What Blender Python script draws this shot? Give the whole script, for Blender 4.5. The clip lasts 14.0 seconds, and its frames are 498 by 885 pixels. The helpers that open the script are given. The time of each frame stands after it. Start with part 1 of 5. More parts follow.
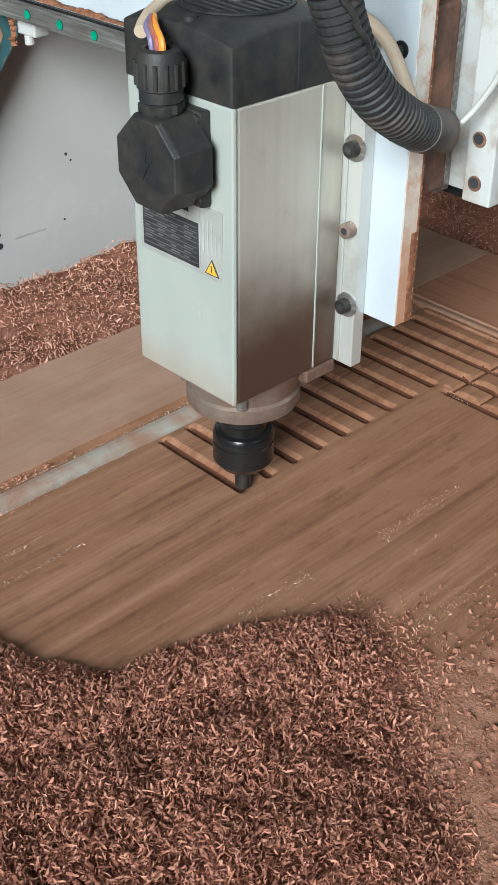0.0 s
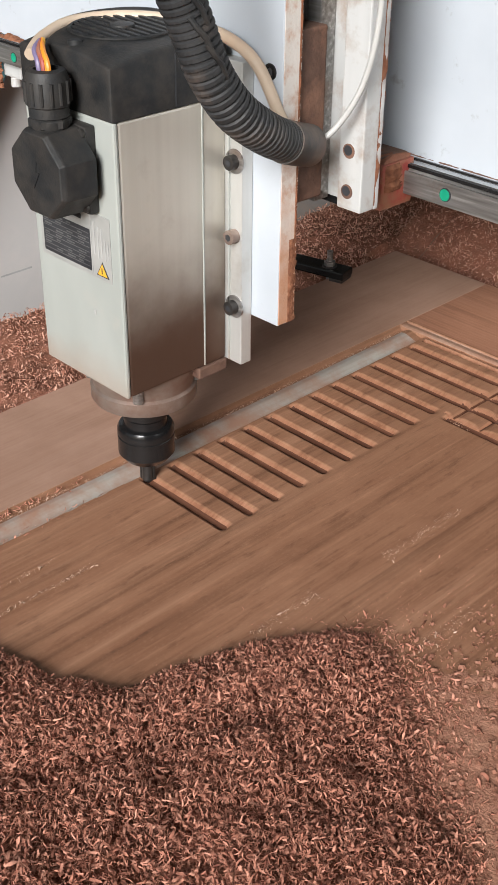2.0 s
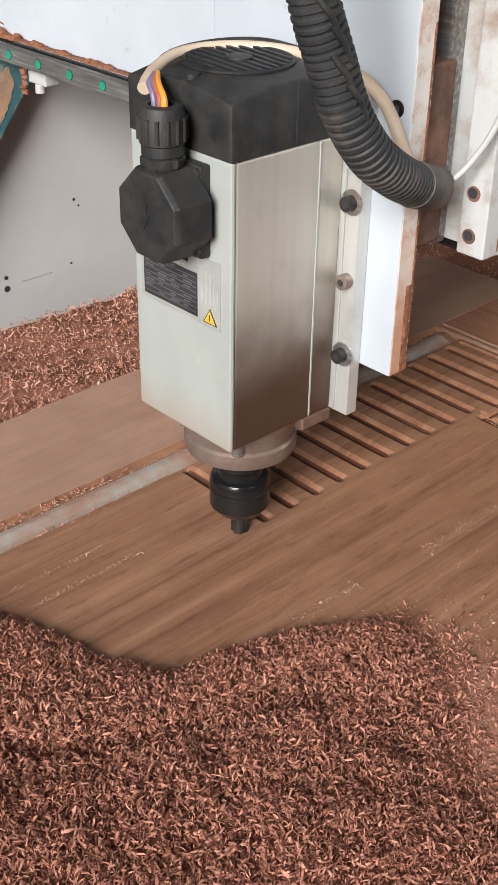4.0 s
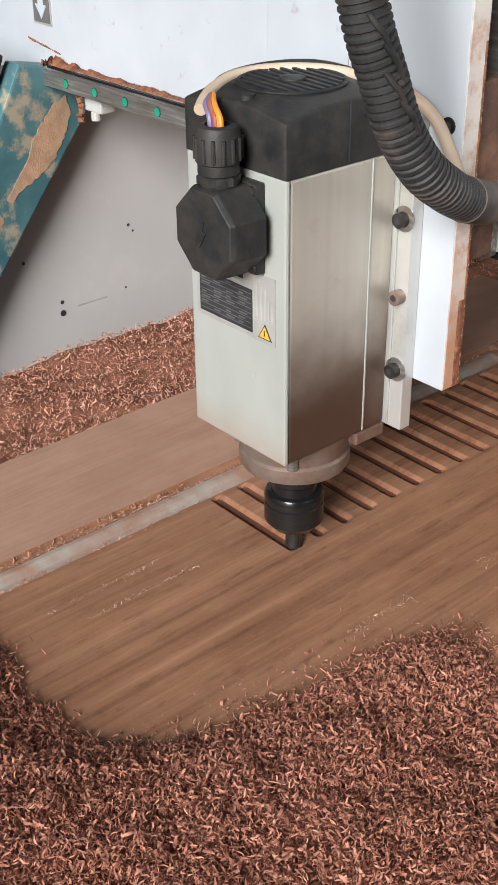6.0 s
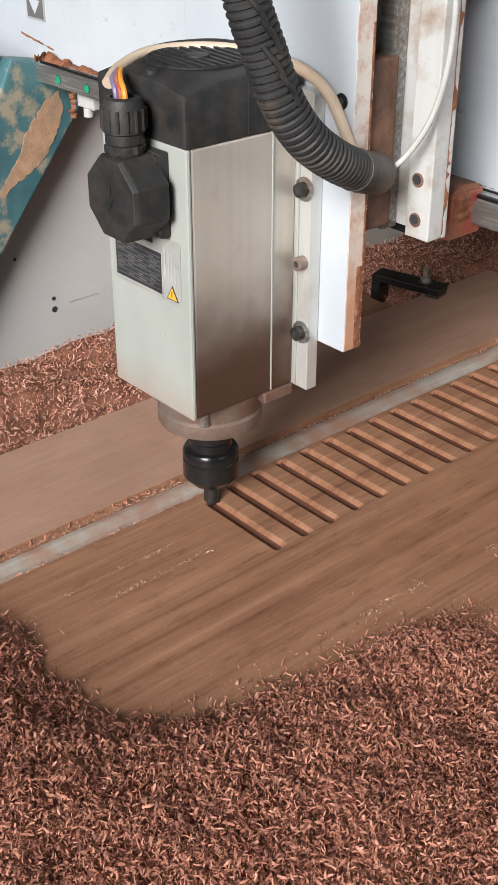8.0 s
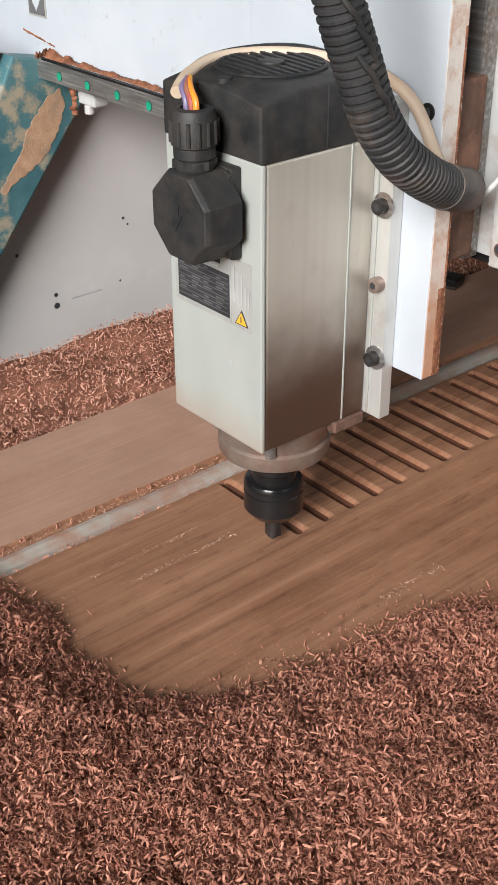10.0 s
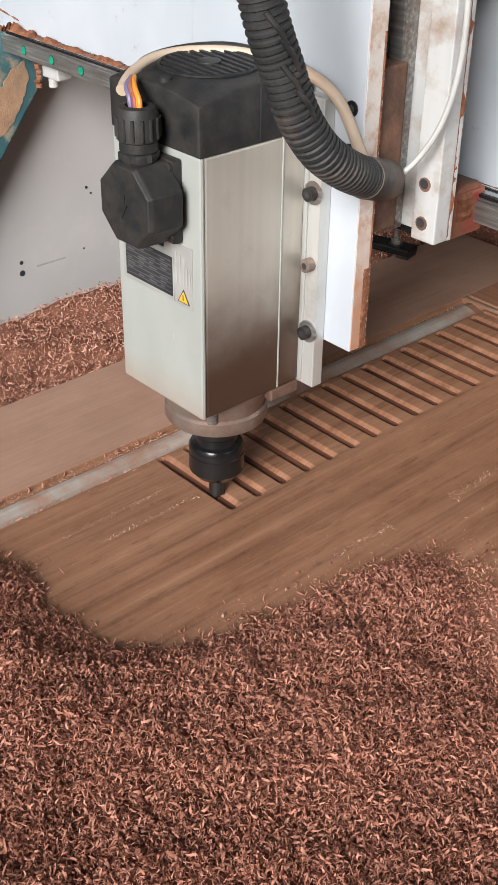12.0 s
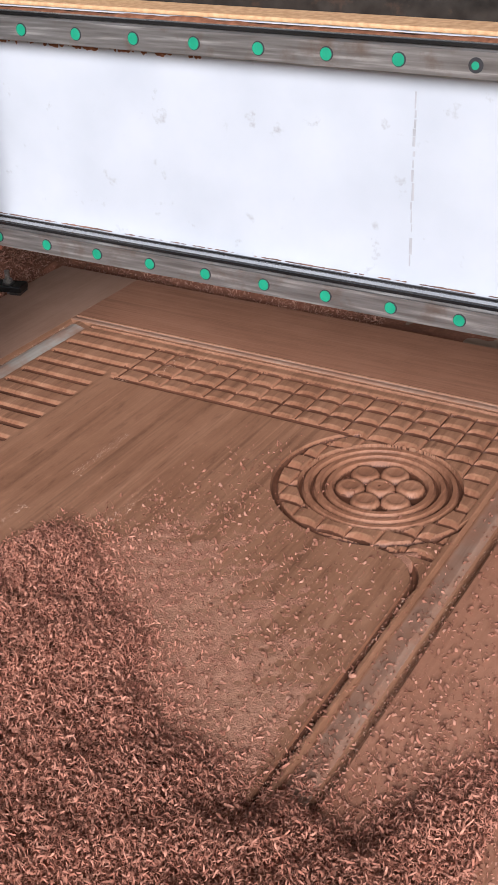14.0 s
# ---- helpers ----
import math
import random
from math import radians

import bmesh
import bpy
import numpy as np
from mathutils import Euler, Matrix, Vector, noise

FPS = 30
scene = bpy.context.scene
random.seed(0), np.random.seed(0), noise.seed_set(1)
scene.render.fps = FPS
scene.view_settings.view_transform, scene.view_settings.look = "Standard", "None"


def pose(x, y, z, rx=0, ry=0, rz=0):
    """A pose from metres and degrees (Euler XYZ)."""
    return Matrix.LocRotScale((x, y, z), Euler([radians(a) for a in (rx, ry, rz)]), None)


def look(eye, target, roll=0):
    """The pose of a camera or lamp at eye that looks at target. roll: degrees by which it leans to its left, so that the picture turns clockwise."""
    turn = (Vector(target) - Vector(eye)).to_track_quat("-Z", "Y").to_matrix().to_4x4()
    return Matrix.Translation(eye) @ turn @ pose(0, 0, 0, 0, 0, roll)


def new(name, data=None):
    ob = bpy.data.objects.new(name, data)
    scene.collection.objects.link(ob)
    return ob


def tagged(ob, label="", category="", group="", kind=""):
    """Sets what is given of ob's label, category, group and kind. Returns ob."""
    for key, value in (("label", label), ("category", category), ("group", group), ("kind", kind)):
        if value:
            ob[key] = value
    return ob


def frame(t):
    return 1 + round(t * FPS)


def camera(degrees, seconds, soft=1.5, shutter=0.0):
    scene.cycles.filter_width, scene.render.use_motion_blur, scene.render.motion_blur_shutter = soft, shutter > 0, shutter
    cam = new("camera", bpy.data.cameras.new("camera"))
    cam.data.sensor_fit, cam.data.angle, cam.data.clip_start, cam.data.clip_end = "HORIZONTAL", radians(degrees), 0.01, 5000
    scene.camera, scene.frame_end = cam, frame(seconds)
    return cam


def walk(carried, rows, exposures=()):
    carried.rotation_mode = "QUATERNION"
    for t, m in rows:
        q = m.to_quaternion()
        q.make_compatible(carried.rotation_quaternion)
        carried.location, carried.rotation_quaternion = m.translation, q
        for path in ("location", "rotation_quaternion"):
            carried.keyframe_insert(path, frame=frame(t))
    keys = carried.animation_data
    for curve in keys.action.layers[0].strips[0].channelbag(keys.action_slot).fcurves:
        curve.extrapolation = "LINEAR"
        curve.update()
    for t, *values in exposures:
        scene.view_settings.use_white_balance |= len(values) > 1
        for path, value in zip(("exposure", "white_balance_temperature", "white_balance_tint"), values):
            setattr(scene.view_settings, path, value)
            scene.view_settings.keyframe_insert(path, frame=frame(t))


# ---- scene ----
cam = camera(24.3, 14.0)
PATH = [
    (0, (0.642, -0.878, 0.543), (-0.561, 0.276, -0.562), 0.3),
    (0.5, (0.643, -0.884, 0.544), (-0.557, 0.319, -0.511), 0.7),
    (1, (0.646, -0.893, 0.549), (-0.564, 0.299, -0.506), 0.5),
    (1.5, (0.644, -0.899, 0.547), (-0.563, 0.295, -0.51), 0.7),
    (2, (0.65, -0.906, 0.55), (-0.564, 0.283, -0.506), 0.6),
    (2.1, (0.661, -0.904, 0.553), (-0.566, 0.274, -0.5), 0.6),
    (2.5, (0.649, -0.912, 0.55), (-0.568, 0.283, -0.495), 1.1),
    (3, (0.646, -0.913, 0.545), (-0.578, 0.295, -0.476), 1.5),
    (3.5, (0.648, -0.923, 0.548), (-0.573, 0.284, -0.48), 1.6),
    (4, (0.654, -0.939, 0.55), (-0.586, 0.234, -0.492), 1.0),
    (4.2, (0.658, -0.946, 0.553), (-0.59, 0.209, -0.5), 0.5),
    (6.5, (0.664, -0.954, 0.545), (-0.658, 0.171, -0.448), -0.7),
    (7, (0.665, -0.959, 0.548), (-0.653, 0.168, -0.448), -0.6),
    (7.5, (0.665, -0.966, 0.544), (-0.655, 0.161, -0.449), -0.4),
    (8, (0.667, -0.974, 0.546), (-0.645, 0.155, -0.457), -0.0),
    (8.3, (0.672, -0.973, 0.547), (-0.648, 0.141, -0.462), -0.5),
    (8.5, (0.676, -0.977, 0.548), (-0.646, 0.135, -0.46), -0.4),
    (11, (0.676, -0.999, 0.55), (-0.645, 0.108, -0.465), 0.0),
    (11.5, (0.688, -1.008, 0.561), (-0.629, 0.083, -0.475), 0.8),
    (12, (0.710, -1.023, 0.586), (-0.536, 0.112, -0.486), 0.8),
    (12.5, (0.741, -1.045, 0.570), (-0.454, 0.205, -0.435), -0.8),
    (12.8, (0.74, -1.061, 0.576), (-0.403, 0.24, -0.424), -1.3),
    (13, (0.772, -1.07, 0.578), (-0.365, 0.247, -0.408), -0.4),
    (13.4, (0.828, -1.099, 0.59), (-0.212, 0.286, -0.409), -2.3),
    (13.5, (0.843, -1.107, 0.59), (-0.17, 0.305, -0.4), -1.0),
    (14, (0.894, -1.119, 0.605), (0.001, 0.381, -0.37), -1.9),
]
walk(cam, [(t, look(eye, target, roll)) for t, eye, target, roll in PATH],
     exposures=[(0.0, 0.54, 5900, -1), (0.4, 0.56, 6480, 10), (11.8, 0.56, 6500, 11), (13.3, 0.58, 6350, 14), (14.0, 0.60, 6280, 17)])

# ---- world and light ----
world = bpy.data.worlds.new("sky")
scene.world = world
world.use_nodes = True
wn = world.node_tree.nodes
sky = wn.new("ShaderNodeTexSky")
sky.sky_type, sky.sun_disc = "NISHITA", False
sky.sun_elevation, sky.sun_rotation = radians(26), radians(153)
world.node_tree.links.new(sky.outputs[0], wn["Background"].inputs[0])
wn["Background"].inputs[1].default_value = 0.05


def area_lamp(name, eye, target, w, h, power, colour):
    data = bpy.data.lights.new(name, "AREA")
    data.shape, data.size, data.size_y, data.energy, data.color = "RECTANGLE", w, h, power, colour
    ob = new(name, data)
    ob.matrix_world = look(eye, target)
    return ob


# hazy low sun through the wide shed door, and an added fill lamp from the side
sun = new("sun", bpy.data.lights.new("sun", "SUN"))
sun.data.energy, sun.data.angle, sun.data.color = 4.7, radians(26), (1.0, 0.99, 0.975)
sun.matrix_world = look((1.0, -2.0, 1.08), (0, 0, 0))
area_lamp("side_fill", (2.95, 0.3, 1.25), (0, -0.2, 0.2), 1.9, 1.2, 10, (1.0, 0.96, 0.9))


# ---- materials ----
def ramp(nt, stops):
    r = nt.nodes.new("ShaderNodeValToRGB")
    while len(r.color_ramp.elements) < len(stops):
        r.color_ramp.elements.new(0.5)
    for e, (p, c) in zip(r.color_ramp.elements, stops):
        e.position, e.color = p, (*c, 1)
    return r


def material(name, stops, scale=(60, 60, 60), rough=0.6, metal=0.0, bump=0.0, bump_scale=300, detail=6, world_space=False,
             dirt=None, dirt_scale=9, dirt_amount=0.5, spec=0.5, island=0.0, distort=0.0, rough_var=0.1, dirt_width=0.12):
    """Two scales of variation: a stretched noise through a ramp, and patches of dirt; bump from fine noise."""
    m = bpy.data.materials.new(name)
    m.use_nodes = True
    nt = m.node_tree
    N, L = nt.nodes, nt.links.new
    b = N["Principled BSDF"]
    co = N.new("ShaderNodeNewGeometry").outputs["Position"] if world_space else N.new("ShaderNodeTexCoord").outputs["Object"]
    mp = N.new("ShaderNodeMapping")
    mp.inputs["Scale"].default_value = scale
    L(co, mp.inputs[0])
    n1 = N.new("ShaderNodeTexNoise")
    n1.inputs["Scale"].default_value, n1.inputs["Detail"].default_value = 1.0, detail
    n1.inputs["Distortion"].default_value = distort
    L(mp.outputs[0], n1.inputs["Vector"])
    r = ramp(nt, stops)
    if island:
        geo = N.new("ShaderNodeNewGeometry")
        mix = N.new("ShaderNodeMix")
        mix.inputs[0].default_value = island
        L(n1.outputs[0], mix.inputs[2])
        L(geo.outputs["Random Per Island"], mix.inputs[3])
        L(mix.outputs[0], r.inputs[0])
    else:
        L(n1.outputs[0], r.inputs[0])
    colour = r.outputs[0]
    if dirt:
        n2 = N.new("ShaderNodeTexNoise")
        n2.inputs["Scale"].default_value, n2.inputs["Detail"].default_value = dirt_scale, 8
        n2.inputs["Roughness"].default_value = 0.65
        L(co, n2.inputs["Vector"])
        r2 = ramp(nt, [(max(0, 1 - dirt_amount - dirt_width), (0, 0, 0)), (min(1, 1 - dirt_amount + dirt_width), (1, 1, 1))])
        L(n2.outputs[0], r2.inputs[0])
        mx = N.new("ShaderNodeMix")
        mx.data_type = "RGBA"
        mx.inputs["B"].default_value = (*dirt, 1)
        L(r2.outputs[0], mx.inputs["Factor"])
        L(colour, mx.inputs["A"])
        colour = mx.outputs["Result"]
    L(colour, b.inputs["Base Color"])
    b.inputs["Metallic"].default_value = metal
    b.inputs["Specular IOR Level"].default_value = spec
    rr = N.new("ShaderNodeMapRange")
    rr.inputs["To Min"].default_value, rr.inputs["To Max"].default_value = max(0.03, rough - rough_var), min(1, rough + rough_var)
    L(n1.outputs[0], rr.inputs[0])
    L(rr.outputs[0], b.inputs["Roughness"])
    if bump:
        n3 = N.new("ShaderNodeTexNoise")
        n3.inputs["Scale"].default_value, n3.inputs["Detail"].default_value = bump_scale, 5
        L(co, n3.inputs["Vector"])
        bp = N.new("ShaderNodeBump")
        bp.inputs["Strength"].default_value, bp.inputs["Distance"].default_value = bump, 0.001
        L(n3.outputs[0], bp.inputs["Height"])
        L(bp.outputs[0], b.inputs["Normal"])
    return m


def add_lower_tone(m, colour, z0, z1, scale=22.0, strength=0.8):
    """A ragged brown tone that fades upwards between two heights of the object."""
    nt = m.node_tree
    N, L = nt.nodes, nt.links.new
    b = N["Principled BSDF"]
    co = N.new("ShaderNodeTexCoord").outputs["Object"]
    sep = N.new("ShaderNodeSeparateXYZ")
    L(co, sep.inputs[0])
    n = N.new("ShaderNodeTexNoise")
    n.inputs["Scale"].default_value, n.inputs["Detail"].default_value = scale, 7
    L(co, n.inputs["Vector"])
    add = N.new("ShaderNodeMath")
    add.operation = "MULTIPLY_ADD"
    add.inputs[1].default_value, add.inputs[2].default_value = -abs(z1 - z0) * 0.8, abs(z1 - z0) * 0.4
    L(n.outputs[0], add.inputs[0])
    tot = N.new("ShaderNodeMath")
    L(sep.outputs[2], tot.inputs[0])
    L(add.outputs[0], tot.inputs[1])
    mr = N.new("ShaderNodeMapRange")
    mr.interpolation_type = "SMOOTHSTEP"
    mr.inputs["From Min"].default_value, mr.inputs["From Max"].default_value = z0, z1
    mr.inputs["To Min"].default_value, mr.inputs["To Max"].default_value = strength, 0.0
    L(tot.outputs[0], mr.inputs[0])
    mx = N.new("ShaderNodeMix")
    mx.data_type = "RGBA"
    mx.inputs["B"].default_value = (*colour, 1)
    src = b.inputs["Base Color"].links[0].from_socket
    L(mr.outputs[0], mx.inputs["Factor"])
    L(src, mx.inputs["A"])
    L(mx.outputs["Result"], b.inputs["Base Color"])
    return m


def wood(name, along, tone=1.0, tint=(1.05, 0.93, 0.82), dusty=1.0, streaks=0.72, grain=1.0):
    """Dusty reddish-brown hardwood with grain along x or y, in world space, streaks, fine pores and pale dust."""
    m = bpy.data.materials.new(name)
    m.use_nodes = True
    nt = m.node_tree
    N, L = nt.nodes, nt.links.new
    b = N["Principled BSDF"]
    co = N.new("ShaderNodeNewGeometry").outputs["Position"]

    def noise_at(sx, sy, sz, detail, rough=0.55, distort=0.0):
        mp = N.new("ShaderNodeMapping")
        mp.inputs["Scale"].default_value = (sy, sx, sz) if along == "x" else (sx, sy, sz)
        L(co, mp.inputs[0])
        n = N.new("ShaderNodeTexNoise")
        n.inputs["Scale"].default_value, n.inputs["Detail"].default_value = 1.0, detail
        n.inputs["Roughness"].default_value, n.inputs["Distortion"].default_value = rough, distort
        L(mp.outputs[0], n.inputs["Vector"])
        return n.outputs[0]

    broad = noise_at(30, 1.1, 16, 6, 0.60, 0.35)
    streak = noise_at(75, 1.5, 40, 5, 0.62, 0.2)
    fine = noise_at(300, 7, 200, 4, 0.6)
    blot = noise_at(14, 9, 12, 7, 0.68)
    dust = noise_at(420, 420, 420, 3, 0.7)
    c = [tuple(v * tone * k for v, k in zip(q, tint)) for q in ((0.120, 0.056, 0.032), (0.225, 0.116, 0.071), (0.330, 0.196, 0.132))]
    c = [tuple(m + (v - m) * grain for v, m in zip(q, c[1])) for q in c]
    r = ramp(nt, [(0.33, c[0]), (0.5, c[1]), (0.68, c[2])])
    mixa = N.new("ShaderNodeMix")
    mixa.inputs[0].default_value = 0.42
    L(broad, mixa.inputs[2])
    L(fine, mixa.inputs[3])
    L(mixa.outputs[0], r.inputs[0])
    r2 = ramp(nt, [(0.42, (0, 0, 0)), (0.68, (0.62, 0.62, 0.62))])
    L(blot, r2.inputs[0])
    mx = N.new("ShaderNodeMix")
    mx.data_type = "RGBA"
    mx.inputs["B"].default_value = (0.30 * tone * tint[0], 0.164 * tone * tint[1], 0.105 * tone * tint[2], 1)
    L(r2.outputs[0], mx.inputs["Factor"])
    L(r.outputs[0], mx.inputs["A"])
    # pale greyish streaks of raised grain and dark pore lines
    r4 = ramp(nt, [(0.34, (0.62, 0.60, 0.58)), (0.47, (1, 1, 1)), (0.56, (1, 1, 1)), (0.70, (1.30, 1.38, 1.45))])
    L(streak, r4.inputs[0])
    ms = N.new("ShaderNodeMix")
    ms.data_type, ms.blend_type = "RGBA", "MULTIPLY"
    ms.inputs["Factor"].default_value = streaks
    L(mx.outputs["Result"], ms.inputs["A"])
    L(r4.outputs[0], ms.inputs["B"])
    fleck = noise_at(130, 24, 90, 5, 0.68)
    r5 = ramp(nt, [(0.33, (1.22, 1.24, 1.26)), (0.44, (1, 1, 1)), (0.56, (1, 1, 1)), (0.68, (0.60, 0.57, 0.55))])
    L(fleck, r5.inputs[0])
    mf = N.new("ShaderNodeMix")
    mf.data_type, mf.blend_type = "RGBA", "MULTIPLY"
    mf.inputs["Factor"].default_value = streaks
    L(ms.outputs["Result"], mf.inputs["A"])
    L(r5.outputs[0], mf.inputs["B"])
    mx = mf
    r3 = ramp(nt, [(0.55, (0, 0, 0)), (0.8, (0.42 * dusty,) * 3)])
    L(dust, r3.inputs[0])
    my = N.new("ShaderNodeMix")
    my.data_type = "RGBA"
    my.inputs["B"].default_value = (0.42, 0.24, 0.16, 1)
    L(r3.outputs[0], my.inputs["Factor"])
    L(mx.outputs["Result"], my.inputs["A"])
    L(my.outputs["Result"], b.inputs["Base Color"])
    b.inputs["Roughness"].default_value, b.inputs["Specular IOR Level"].default_value = 0.62, 0.35
    bp = N.new("ShaderNodeBump")
    bp.inputs["Strength"].default_value, bp.inputs["Distance"].default_value = 0.4, 0.0006
    L(fine, bp.inputs["Height"])
    L(bp.outputs[0], b.inputs["Normal"])
    return m


WOOD_Y = wood("wood_along", "y", 0.98, (1.03, 0.955, 0.87), 0.8, 0.75, 0.62)
WOOD_CUT = wood("fresh_cut_wood", "y", 0.95, (1.06, 0.90, 0.80), 0.4, 0.3)
# dark wood tone that paints the shade at the groove bottoms
GROOVE_SHADE = wood("groove_shade_wood", "x", 0.34, (1.15, 0.84, 0.7), 0.2, 0.5)
WOOD_DUSTY = wood("dust_covered_wood", "y", 1.55, (0.92, 1.05, 1.20), 0.5, 0.10, 0.32)
WOOD_RED = wood("sawdust_reddened_wood", "y", 1.25, (1.02, 0.90, 0.88), 1.2, 0.2, 0.4)
WOOD_X = wood("dust_covered_cross_wood", "x", 1.25, (1.04, 0.94, 0.91), 1.0, 0.3, 0.6)
MOULD_B = material("brown_moulding", [(0.3, (0.25, 0.150, 0.105)), (0.7, (0.36, 0.235, 0.172))], (160, 5, 160), 0.85, spec=0.15, world_space=True, dirt=(0.30, 0.16, 0.105), dirt_scale=24, dirt_amount=0.5)
# paler grey paints the sky's reflection on the smooth left moulding
MOULD_SHEEN = material("sky_sheen_moulding", [(0.3, (0.27, 0.245, 0.215)), (0.7, (0.40, 0.375, 0.335))], (220, 4, 160), 0.55, world_space=True, dirt=(0.29, 0.165, 0.115), dirt_scale=22, dirt_amount=0.48)
CHIP = material("shavings", [(0.12, (0.19, 0.068, 0.044)), (0.40, (0.35, 0.144, 0.095)), (0.80, (0.49, 0.236, 0.164)), (0.97, (0.60, 0.38, 0.29))],
                (500, 500, 500), 0.75, island=0.6, spec=0.25, world_space=True)
CHIP_TAN = material("dry_shavings", [(0.10, (0.22, 0.082, 0.052)), (0.40, (0.38, 0.180, 0.125)), (0.78, (0.52, 0.295, 0.215)), (0.98, (0.64, 0.45, 0.36))],
                    (500, 500, 500), 0.75, island=0.72, spec=0.25, world_space=True)
FLAKE = material("settled_flakes", [(0.15, (0.20, 0.085, 0.054)), (0.6, (0.29, 0.132, 0.088)), (0.95, (0.40, 0.22, 0.155))], (500, 500, 500), 0.8, island=0.7, spec=0.2, world_space=True)
SPLINTER = material("pale_splinters", [(0.2, (0.30, 0.175, 0.12)), (0.6, (0.46, 0.31, 0.225)), (0.9, (0.62, 0.46, 0.36))], (400, 400, 400), 0.8, island=0.7, spec=0.2, world_space=True)
DUST = material("sawdust", [(0.3, (0.20, 0.080, 0.050)), (0.7, (0.31, 0.138, 0.090))], (260, 260, 260), 0.9, bump=1.0, bump_scale=420, spec=0.15,
                world_space=True, dirt=(0.21, 0.095, 0.062), dirt_scale=60)
FILM = material("settled_sawdust", [(0.3, (0.27, 0.128, 0.083)), (0.7, (0.375, 0.193, 0.130))], (90, 90, 90), 0.9, bump=1.0, bump_scale=520, spec=0.15,
                world_space=True, dirt=(0.34, 0.185, 0.12), dirt_scale=14, dirt_amount=0.42)
RUST_DUST = material("rusty_dust", [(0.3, (0.13, 0.050, 0.028)), (0.7, (0.27, 0.118, 0.066))], (200, 200, 200), 0.9, bump=1.0, bump_scale=500, spec=0.15)
PALE_DUST = material("pale_dust", [(0.3, (0.42, 0.24, 0.12)), (0.7, (0.62, 0.40, 0.23))], (160, 160, 160), 0.9, bump=0.8, bump_scale=500, spec=0.15)
SAND = material("sandy_sawdust", [(0.3, (0.33, 0.20, 0.125)), (0.7, (0.46, 0.295, 0.19))], (70, 70, 70), 0.9, bump=0.6, bump_scale=400, spec=0.1, dirt=(0.24, 0.19, 0.14), dirt_scale=40, dirt_amount=0.4)
WHITE = material("white_paint", [(0.3, (0.375, 0.41, 0.45)), (0.7, (0.43, 0.465, 0.505))], (12, 12, 12), 0.35, dirt=(0.27, 0.27, 0.28), dirt_scale=34,
                 dirt_amount=0.335, bump=0.06, bump_scale=60, dirt_width=0.05)
WHITE_DIRTY = material("dusty_white_paint", [(0.3, (0.36, 0.365, 0.36)), (0.7, (0.45, 0.455, 0.45))], (40, 40, 5), 0.45, dirt=(0.24, 0.165, 0.115), dirt_scale=24,
                       dirt_amount=0.40, bump=0.1, bump_scale=80)
GREY_PAINT = material("grey_paint", [(0.3, (0.43, 0.41, 0.40)), (0.7, (0.48, 0.46, 0.45))], (5, 5, 5), 0.45, dirt=(0.53, 0.49, 0.47), dirt_scale=9,
                      dirt_amount=0.36, bump=0.05, bump_scale=90)
TEAL = material("teal_paint", [(0.3, (0.035, 0.105, 0.125)), (0.7, (0.07, 0.165, 0.18))], (30, 30, 30), 0.5, dirt=(0.30, 0.26, 0.19), dirt_scale=28,
                dirt_amount=0.42, bump=0.3, bump_scale=120, dirt_width=0.05)
SHELL = material("cast_white_enamel", [(0.3, (0.285, 0.305, 0.285)), (0.7, (0.335, 0.352, 0.332))], (20, 20, 8), 0.38, dirt=(0.35, 0.34, 0.31), dirt_scale=18,
                 dirt_amount=0.3, bump=0.05, bump_scale=200)
BRUSHED = material("anodised_aluminium", [(0.3, (0.50, 0.475, 0.42)), (0.7, (0.60, 0.575, 0.515))], (60, 60, 1.5), 0.40, metal=0.55, bump=0.08, bump_scale=250,
                   rough_var=0.03,
                   dirt=(0.36, 0.31, 0.26), dirt_scale=10, dirt_amount=0.30)
BLACK = material("black_plastic", [(0.3, (0.010, 0.011, 0.012)), (0.7, (0.019, 0.020, 0.021))], (40, 40, 40), 0.52, dirt=(0.052, 0.044, 0.037), dirt_scale=60,
                 dirt_amount=0.33, bump=0.25, bump_scale=500, spec=0.35, dirt_width=0.26)
ALU = material("bare_aluminium", [(0.3, (0.52, 0.52, 0.50)), (0.7, (0.62, 0.62, 0.60))], (60, 60, 6), 0.36, metal=0.55, dirt=(0.42, 0.39, 0.35), dirt_scale=16, dirt_amount=0.34)
add_lower_tone(BRUSHED, (0.085, 0.042, 0.026), 0.136, 0.262, 16.0, 0.96)
add_lower_tone(SHELL, (0.27, 0.20, 0.15), 0.110, 0.155, 30.0, 0.65)
EDGE_PAINT = material("rust_edged_paint", [(0.3, (0.52, 0.48, 0.44)), (0.7, (0.66, 0.63, 0.60))], (14, 14, 6), 0.5, dirt=(0.36, 0.17, 0.085), dirt_scale=60,
                      dirt_amount=0.42, bump=0.4, bump_scale=400)
add_lower_tone(EDGE_PAINT, (0.40, 0.18, 0.09), 0.150, 0.300, 55.0, 0.92)
RUBBER = material("corrugated_conduit", [(0.3, (0.012, 0.013, 0.014)), (0.7, (0.024, 0.024, 0.025))], (50, 50, 50), 0.62, dirt=(0.095, 0.070, 0.055), dirt_scale=22,
                  dirt_amount=0.37)
CUFF = material("dusty_rubber_cuff", [(0.3, (0.020, 0.018, 0.017)), (0.7, (0.040, 0.034, 0.030))], (50, 50, 50), 0.55, dirt=(0.13, 0.085, 0.062), dirt_scale=26, dirt_amount=0.46)
